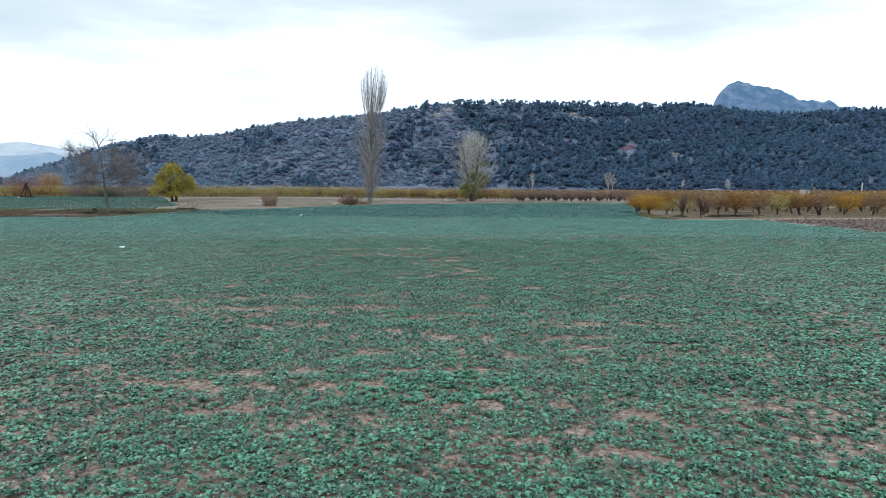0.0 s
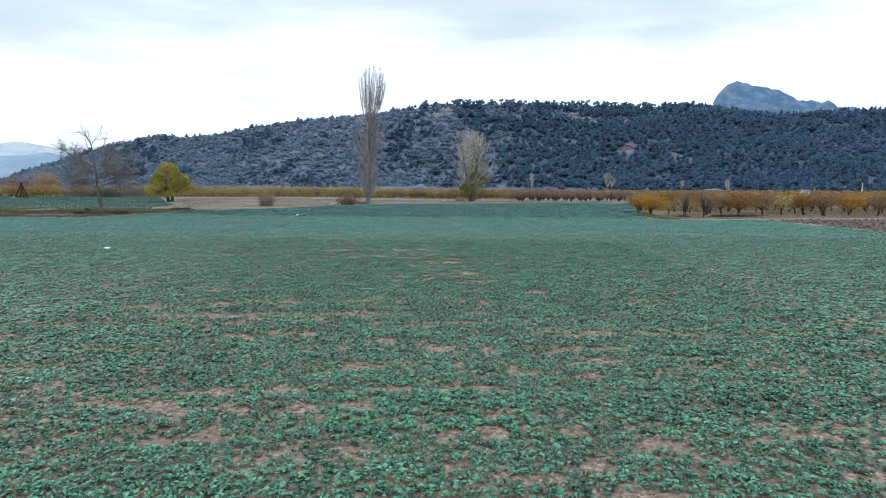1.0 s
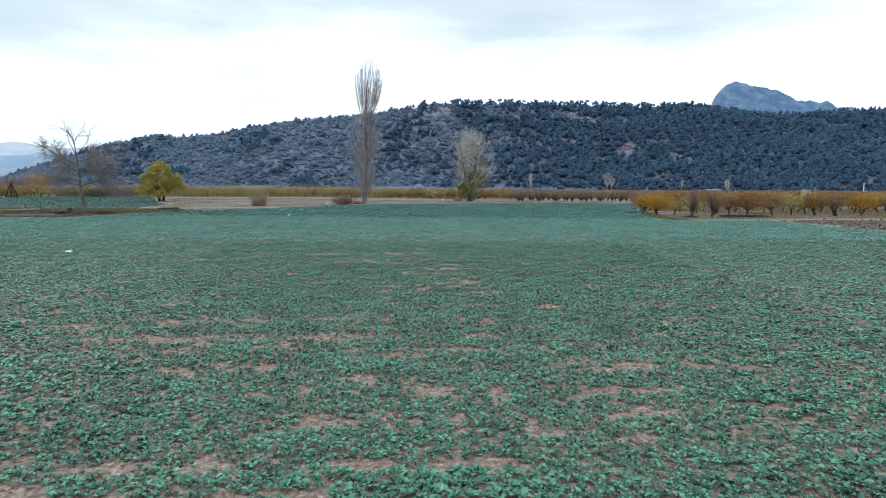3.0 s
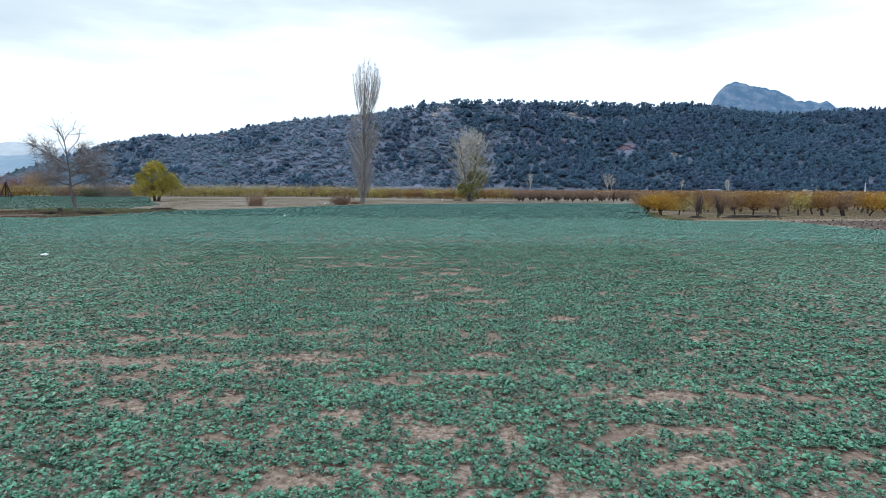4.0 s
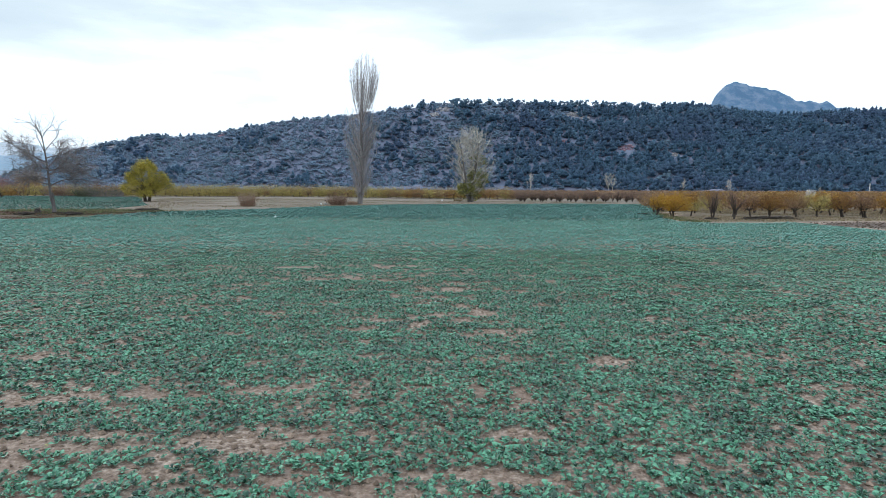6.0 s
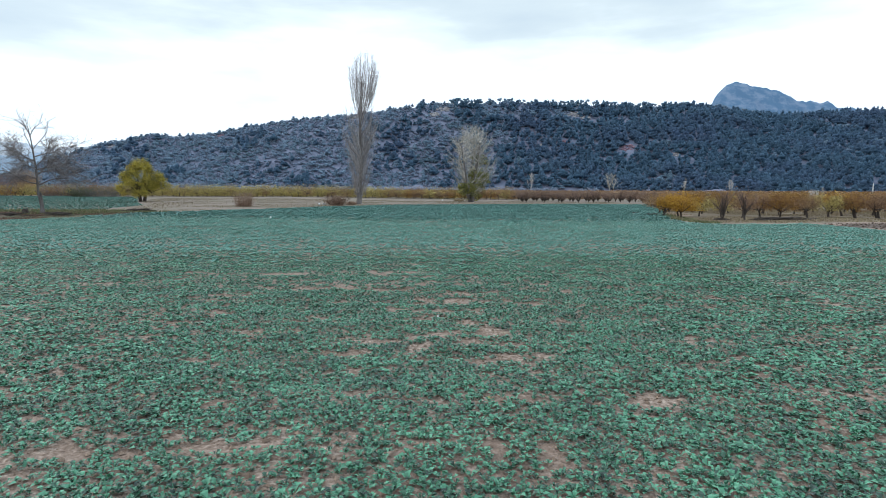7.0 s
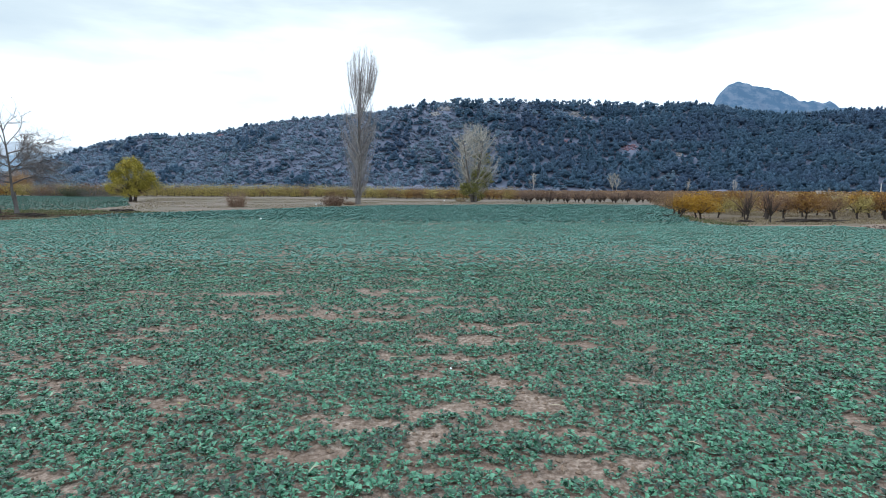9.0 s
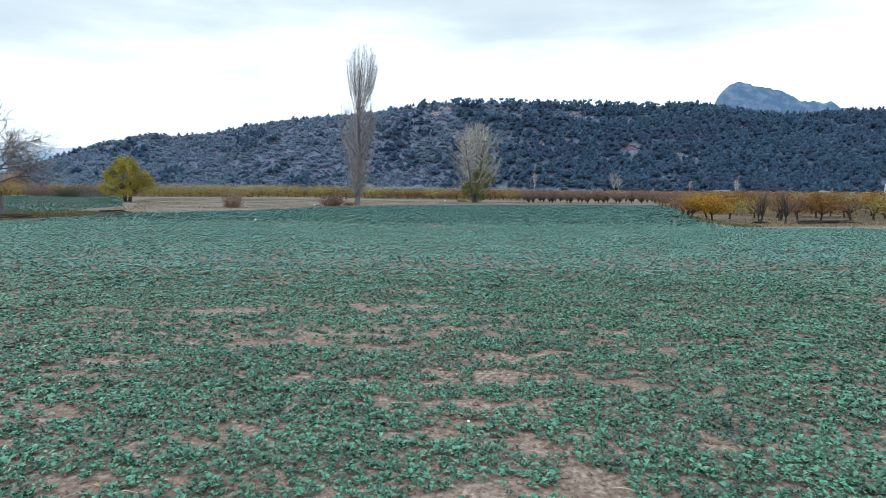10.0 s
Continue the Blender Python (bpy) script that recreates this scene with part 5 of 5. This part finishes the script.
def log_heap(place, seed, n, label, reach=1.6):
    rng = np.random.RandomState(seed)
    ob = thing("branch_heap", label, "branches", (*place, float(relief(*place)) + 0.05))
    for i in range(n):
        t = Tubes()
        a = rng.normal(0.15, 0.5)
        L = rng.uniform(0.6, 1.0) * reach
        x, z = rng.normal(0, reach * 0.4), rng.uniform(0.02, 0.28)
        t.add([(x - L / 2 * math.cos(a), -L / 2 * math.sin(a), z), (x, 0.03, z + 0.07), (x + L / 2 * math.cos(a), L / 2 * math.sin(a), z + rng.uniform(-0.05, 0.1))], (0.045, 0.038, 0.018), 5)
        part("branch", t.mesh("cut_branch", M["bark_dark"]), ob)


steel_frame()
hut()
concrete_pole()
lump("plastic_bag", "crumpled white plastic bag lying in the crop", "litter", (-17.0, 30.6), (0.17, 0.09, 0.05), M["white_plastic"], 1)
lump("white_canister", "small white canister lying in the crop", "litter", (-16.5, 68.6), (0.13, 0.10, 0.11), M["white_plastic"], 2)
lump("white_sack", "white sack at the foot of the steel frame", "litter", (-113.6, 157), (0.32, 0.18, 0.15), M["white_plastic"], 3)
lump("white_sack", "white sack lying in the dry grass", "litter", (-39.6, 128), (0.2, 0.14, 0.1), M["white_plastic"], 4)
lump("white_sack", "grey-white sack in rubbish beside the bramble bush", "litter", (-19.4, 111.0), (0.30, 0.24, 0.22), M["stone"], 5)
lump("white_sack", "crumpled grey-white sack in rubbish beside the bramble bush", "litter", (-20.3, 111.4), (0.24, 0.2, 0.16), M["concrete"], 15)
lump("white_sack", "grey sack at the foot of the ivy tree", "litter", (1.6, 156.5), (0.3, 0.2, 0.18), M["concrete"], 6)
lump("tree_stump", "dark round stump beside the bare tree", "stump", (-42.2, 70.9), (0.30, 0.28, 0.30), M["bark_dark"], 7)
log_heap((36.4, 70.6), 91, 26, "heap of dark cut branches at the orchard edge", 2.4)
log_heap((33.0, 69.4), 96, 12, "low dark brushwood beside the saplings", 1.6)
log_heap((29.2, 69.6), 97, 8, "dark twigs at the foot of the saplings", 1.3)
log_heap((-36.8, 67.6), 92, 22, "heap of dark brushwood on the verge", 1.8)
log_heap((-40.2, 66.6), 95, 18, "low heap of dark twigs and bark under the bare tree", 1.4)
log_heap((-33.8, 77.0), 93, 14, "scattered dark brushwood on the verge", 1.8)
log_heap((26.0, 82.0), 94, 4, "fallen dark branch at the orchard corner", 1.5)


# ---- grasses and leaf litter ----
def tufts(name, poly, step, height, mat, label, seed, blades=6, keep_over=0.3, limit=None):
    """Grass as bent blades, gathered into one mesh."""
    rng = np.random.RandomState(seed)
    xs, ys = [p[0] for p in poly], [p[1] for p in poly]
    x, y = scatter(max(min(xs), -150), min(max(xs), 150), min(ys), min(max(ys), limit or 400), step, rng)
    ok = inside(x, y, poly) & (field_noise(x, y, 4.0, seed) > keep_over) & (np.abs(x / np.maximum(y, 1)) < 0.95)
    x, y = np.repeat(x[ok], blades), np.repeat(y[ok], blades)
    n = len(x)
    x, y = x + rng.normal(0, step * 0.6, n), y + rng.normal(0, step * 0.6, n)
    z = relief(x, y) + 0.02
    a, h = rng.uniform(0, 6.28, n), height * rng.uniform(0.4, 1.2, n)
    w = 0.035 + 0.03 * rng.rand(n)
    lean = rng.normal(0, 0.35, (n, 2)) * h[:, None]
    dx, dy = np.cos(a) * w, np.sin(a) * w
    v = np.stack([np.stack([x - dx, y - dy, z], 1), np.stack([x + dx, y + dy, z], 1), np.stack([x + lean[:, 0], y + lean[:, 1], z + h], 1)], 1).reshape(-1, 3)
    return tagged(new(name, mesh_from(name, v, np.arange(3 * n).reshape(-1, 3), mat)), label, "grass", "", "stuff")


tufts("grass_dry", [(-66, 148), (-55, 120), (-42.6, 97), (-39, 82), (-30, 81), (-23, 91), (-16.5, 104), (-12, 111), (-7, 120.5), (3, 127), (28, 133.5), (42, 133.5), (42, 155), (-66, 155)], 0.9, 0.16, M["grass_dry"], "thin dry straw-coloured grass", 51, 5, 0.4)
tufts("grass_orchard", [(25.5, 67.8), (26.8, 65.8), (34.4, 66.6), (39, 68), (82, 70), (82, 100), (36, 104), (28.4, 84), (26.2, 74)], 0.55, 0.17, M["grass_tawny"], "dry tawny grass under the fruit trees", 52, 6, 0.3)
tufts("grass_corner", [(24.6, 67.2), (26.0, 64.4), (27.4, 66), (27.0, 70), (29.6, 85), (28.9, 85), (25.6, 74)], 0.4, 0.16, M["grass_green"], "green weeds at the orchard corner", 55, 6, 0.35)
tufts("grass_verge", [(-150, 67.6), (-54, 65.5), (-46, 67.5), (-36.5, 70.0), (-30, 78), (-37, 80.5), (-48, 80.6), (-60, 78.2), (-150, 78.2)], 0.45, 0.2, M["grass_green"], "rough green grass along the verge", 53, 5, 0.45)
tufts("leaf_litter", [(-60, 64.4), (-46, 61.5), (-38, 62.0), (-33.5, 70.0), (-31, 76), (-38, 75), (-46, 74.5), (-56, 73.5)], 0.26, 0.09, M["litter"], "fallen brown leaves under the bare tree", 54, 6, 0.2)


# ---- the crop ----
LEAF = np.array([(0, 0, 0), (0.62, -0.30, 0.56), (0.62, 0.30, 0.54), (0.60, 0, 0.44), (1.12, 0, 0.50)])
LEAF_F = np.array([(0, 1, 3), (0, 3, 2), (1, 4, 3), (2, 3, 4)])  # an arching blade, folded along the midrib
KITE = np.array([(0, 0, 0), (0.62, -0.36, 0.36), (0.62, 0.36, 0.34), (1.10, 0, 0.42)])
KITE_F = np.array([(0, 1, 3), (0, 3, 2)])  # folded along the midrib
NEAR_LEAST = 0.30  # below this cover no plant stands
# thin or bare spots: centre, half width across and along, in metres
THIN = [(-4.3, 16.7, 1.6, 0.6), (-1.7, 16.7, 0.9, 0.8), (-7.5, 16.7, 1.4, 0.5), (-2.8, 10.2, 0.5, 0.4), (-4.2, 9.4, 0.4, 0.3), (0.2, 8.4, 0.5, 0.3),
        (2.6, 6.8, 0.5, 0.35), (4.5, 8.3, 0.5, 0.3), (5.0, 6.7, 0.4, 0.35), (-7.0, 11.2, 1.2, 0.35), (-2.7, 6.2, 0.5, 0.2), (-3.0, 15.6, 2.2, 0.5),
        (-0.7, 14.6, 0.5, 0.3), (2.3, 12.3, 0.4, 0.2), (-1.9, 12.0, 0.5, 0.2), (-4.6, 13.2, 0.5, 0.4), (1.5, 20.9, 0.8, 0.4), (2.9, 18.5, 0.6, 0.3),
        (-0.3, 23.9, 1.1, 0.75), (-5.6, 21.0, 0.5, 0.25), (-2.4, 27.7, 2.2, 0.5), (0.2, 25.8, 1.0, 0.4), (2.9, 25.8, 1.1, 0.4), (-5.8, 26.6, 1.0, 0.5)]


def cover(x, y):
    """How thickly the crop stands: drilled in loose bands with thin and bare patches."""
    broad = field_noise(x * 0.5, y, 3.2, 61)
    band = field_noise(x * 0.17, y, 0.36, 62)
    fine = field_noise(x * 0.75, y, 0.22, 63)
    out = 0.10 * broad + 0.42 * band + 0.48 * fine
    out = out + 0.11 * np.clip((x - 1.5) / 4, 0, 1) + 0.08 * np.clip((-x - 4) / 6, 0, 1)
    out = out - 0.03 * np.clip((y - 21) / 3, 0, 1) * np.clip((30 - y) / 3, 0, 1)
    for cx, cy, rx, ry in THIN:
        out = out - 0.19 * np.exp(-(((x - cx) / rx) ** 2 + ((y - cy) / ry) ** 2))
    return out


def rosettes(x, y, size, leaves, shape, faces, rng, stand=1.0):
    """Leaf rosettes at the places, as arrays of corners and triangles."""
    n = len(x)
    k = n * leaves
    a = (np.repeat(rng.uniform(0, 6.28, n), leaves) + np.tile(np.arange(leaves) * 2.4, n) + rng.normal(0, 0.35, k))
    rank = np.tile((np.arange(leaves) + 0.5) / leaves, n)  # young upright leaves inside, long low ones outside
    L = np.repeat(size, leaves) * (0.62 + 0.5 * rank) * rng.uniform(0.75, 1.2, k)
    rise = stand * (1.25 - 0.78 * rank) * rng.uniform(0.75, 1.25, k)
    wide = rng.uniform(0.75, 1.2, k)
    roll = rng.normal(0, 0.17, k)
    s = shape[None]
    lx, ly = s[..., 0] * L[:, None] * np.maximum(1.15 - 0.38 * rise[:, None], 0.4), s[..., 1] * (L * wide)[:, None]
    lz = s[..., 2] * (L * rise)[:, None] + s[..., 1] * (L * roll)[:, None]
    c, sn = np.cos(a)[:, None], np.sin(a)[:, None]
    gx = np.repeat(x, leaves) + rng.normal(0, 0.15, k) * np.repeat(size, leaves)
    gy = np.repeat(y, leaves) + rng.normal(0, 0.15, k) * np.repeat(size, leaves)
    gz = np.repeat(relief(x, y), leaves) + 0.012
    v = np.stack([gx[:, None] + lx * c - ly * sn, gy[:, None] + lx * sn + ly * c, gz[:, None] + lz], -1)
    f = faces[None] + (np.arange(k) * len(shape))[:, None, None]
    return v.reshape(-1, 3), f.reshape(-1, 3)


PLOT = [(-1.5, 8.4), (1.3, 8.4), (1.3, 9.9), (-1.5, 9.9)]  # where the plants stand as single things


def crop_patch(name, x0, x1, y0, y1, step, size, leaves, shape, faces, mat, least, label, seed, poly, slope=0.82, soft=0.15, clear=None, blur=0.0, stand=1.0):
    rng = np.random.RandomState(seed)
    x, y = scatter(x0, x1, y0 - 4 * blur, y1 + 4 * blur, step, rng)
    xj, yj = x + rng.normal(0, blur, len(x)), y + rng.normal(0, 2 * blur, len(x))
    ok = (inside(xj, yj, poly) if poly is not FIELD else inside(x, y, poly)) & ((slope > 90) | (np.abs(x + 0.3) < slope * np.maximum(y, 0) + 4.5)) & (yj > y0) & (yj < y1)
    for hole in clear or []:
        ok &= ~(inside(x, y, hole) if hole is PLOT else inside(xj, yj, hole))
    x, y = x[ok], y[ok]
    ok = cover(x, y) + rng.uniform(-soft, soft, len(x)) > least
    x, y = x[ok], y[ok]
    s = size * rng.uniform(0.7, 1.15, len(x)) * (0.75 + 0.6 * np.clip(cover(x, y) - least, 0, 0.5))
    v, f = rosettes(x, y, s, leaves, shape, faces, rng, stand)
    return tagged(new(name, mesh_from(name, v, f, mat)), label, "crop", "", "stuff")


def single_plants():
    """The plants of one small plot, each a thing of its own on a few shared meshes."""
    rng = np.random.RandomState(120)
    meshes = []
    for k in range(6):
        v, f = rosettes(np.array([0.0]), np.array([0.0]), np.array([0.098]), 9, LEAF, LEAF_F, rng, 1.18)
        v[:, 2] -= float(relief(0, 0))
        meshes.append(mesh_from("rapeseed_leaves", v, f, M["crop"]))
    x, y = scatter(PLOT[0][0], PLOT[1][0], PLOT[0][1], PLOT[2][1], 0.108, rng)
    ok = cover(x, y) + rng.uniform(-0.08, 0.08, len(x)) > NEAR_LEAST
    for px, py in zip(x[ok][:300], y[ok][:300]):
        ob = new("rapeseed_plant", meshes[rng.randint(6)])
        ob.matrix_basis = pose(px, py, float(relief(px, py)), 0, 0, rng.uniform(0, 360)) @ Matrix.Scale(rng.uniform(0.7, 1.2), 4)
        tagged(ob, "young blue-green rapeseed plant with crinkled leaves", "plant", "rapeseed plants")


AISLE = [(-5.4, 3.5), (5.0, 3.5), (5.2, 29), (-5.8, 29)]
NEAR = [(-9, 3.5), (8.6, 3.5), (10.5, 36), (-11, 36)]
crop_patch("crop_near", -10, 10, 3.5, 31, 0.104, 0.098, 8, LEAF, LEAF_F, M["crop"], NEAR_LEAST, "young blue-green rapeseed plants in loose drilled bands", 101, AISLE, soft=0.05, clear=[PLOT], blur=0.6, stand=1.18)
crop_patch("crop_edge", -11, 11, 3.5, 36, 0.114, 0.098, 7, KITE, KITE_F, M["crop"], NEAR_LEAST, "young blue-green rapeseed plants with bare gaps", 107, NEAR, soft=0.05, clear=[AISLE], blur=0.6, stand=1.25)
crop_patch("crop_next", -36, 35, 3.5, 38, 0.132, 0.106, 6, KITE, KITE_F, M["crop"], 0.13, "young blue-green rapeseed with patches of bare soil", 105, FIELD, clear=[NEAR], blur=0.9)
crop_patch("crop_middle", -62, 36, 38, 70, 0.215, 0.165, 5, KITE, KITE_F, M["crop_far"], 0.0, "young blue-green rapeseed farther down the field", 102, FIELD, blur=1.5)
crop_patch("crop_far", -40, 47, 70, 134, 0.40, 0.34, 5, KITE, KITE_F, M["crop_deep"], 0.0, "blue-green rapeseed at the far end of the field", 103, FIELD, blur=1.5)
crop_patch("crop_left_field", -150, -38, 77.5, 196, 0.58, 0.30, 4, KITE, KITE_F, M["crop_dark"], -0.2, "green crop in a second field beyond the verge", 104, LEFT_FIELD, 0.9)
# the rest of the field, beside and behind the path
VIEW = [(-7.2, 4.3), (6.6, 4.3), (66.2, 77), (66.2, 200), (-170, 200), (-67.2, 77)]
crop_patch("crop_beside", -75, 35, -40, 72, 0.50, 0.36, 4, KITE, KITE_F, M["crop"], 0.22, "young blue-green rapeseed over the rest of the field", 106, FIELD, 99, clear=[VIEW, [(-20, -12), (20, -12), (20, 24), (-20, 24)]])
crop_patch("crop_around", -20, 20, -12, 24, 0.165, 0.135, 4, KITE, KITE_F, M["crop"], 0.22, "young blue-green rapeseed on both sides of the path", 108, FIELD, 99, clear=[VIEW])
single_plants()


def soil_crumbs():
    rng = np.random.RandomState(111)
    x, y = scatter(-18, 18, 4.5, 28, 0.115, rng)
    ok = (cover(x, y) < 0.42) & (np.abs(x) < 0.79 * y + 1)
    x, y = x[ok], y[ok]
    n = len(x)
    s = 0.008 + 0.045 * rng.rand(n) ** 2.5
    oct_v = np.array([(1, 0, 0), (0, 1, 0), (-1, 0, 0), (0, -1, 0), (0, 0, 0.8), (0, 0, -0.8)])
    oct_f = np.array([(0, 1, 4), (1, 2, 4), (2, 3, 4), (3, 0, 4), (1, 0, 5), (2, 1, 5), (3, 2, 5), (0, 3, 5)])
    v = oct_v[None] * rng.uniform(0.6, 1.4, (n, 6, 1)) * s[:, None, None] + np.stack([x, y, relief(x, y) + s * 0.2], 1)[:, None]
    f = oct_f[None] + (np.arange(n) * 6)[:, None, None]
    tagged(new("soil_clods", mesh_from("soil_clods", v.reshape(-1, 3), f.reshape(-1, 3), M["clod"])), "dry brown clods between the plants", "soil", "", "stuff")


def straw_stalk(x, y, length, turn, bend=0.06):
    t = Tubes()
    t.add([(-length / 2, 0, 0.05), (0, bend * length, 0.07), (length / 2, 0, 0.05)], (0.006, 0.007, 0.005), 5)
    ob = new("straw_stalk", t.mesh("straw_stalk", M["straw"]))
    ob.matrix_basis = pose(x, y, float(relief(x, y)), 0, 0, turn)
    tagged(ob, "pale dry straw stalk lying on the soil", "straw", "straw stalks")


def plough_clods():
    rng = np.random.RandomState(112)
    x, y = scatter(34, 72, 34, 70, 0.55, rng)
    ok = inside(x, y, PLOUGHED) & (x / y < 0.84)
    x, y = x[ok], y[ok]
    n = len(x)
    s = 0.03 + 0.09 * rng.rand(n) ** 2
    v = ICO_V[None] * rng.uniform(0.6, 1.3, (n, 12, 1)) * (s[:, None] * np.array((1.2, 1, 0.7)))[:, None] + np.stack([x, y, relief(x, y) + 0.05], 1)[:, None]
    f = ICO_F[None] + (np.arange(n) * 12)[:, None, None]
    tagged(new("plough_clods", mesh_from("plough_clods", v.reshape(-1, 3), f.reshape(-1, 3), M["ploughed"])), "turned brown clods of the ploughed strip", "soil", "", "stuff")


soil_crumbs()
plough_clods()
for sx, sy, sl, st in [(3.1, 12.85, 0.16, 10), (-1.53, 20.75, 0.22, 60), (-1.72, 6.6, 0.24, 8), (-5.6, 20.5, 0.2, 30), (1.3, 22.4, 0.25, 170), (4.4, 24.4, 0.2, 20), (-3.3, 22.3, 0.3, 5),
                       (2.6, 21.3, 0.2, 150), (-0.9, 24.6, 0.4, 175), (6.1, 15.2, 0.2, 40), (-6.8, 14.4, 0.25, 165)]:
    straw_stalk(sx, sy, sl * 0.75, st)
lump("pale_stone", "small white stone on the bare soil", "stone", (-0.05, 24.1), (0.022, 0.02, 0.016), M["white_plastic"], 11)
lump("pale_stone", "small pale stone between the plants", "stone", (4.6, 22.6), (0.05, 0.04, 0.03), M["stone"], 12)


def yellowed_leaves():
    rng = np.random.RandomState(130)
    x, y = scatter(-20, 20, 5, 34, 0.9, rng)
    ok = (rng.rand(len(x)) < 0.16) & (np.abs(x) < 0.79 * y)
    x, y = x[ok], y[ok]
    v, f = rosettes(x, y, np.full(len(x), 0.065), 2, LEAF, LEAF_F, rng)
    tagged(new("yellowed_leaves", mesh_from("yellowed_leaves", v, f, M["old_leaf"])), "withered yellow leaves among the crop", "leaves", "", "stuff")


yellowed_leaves()
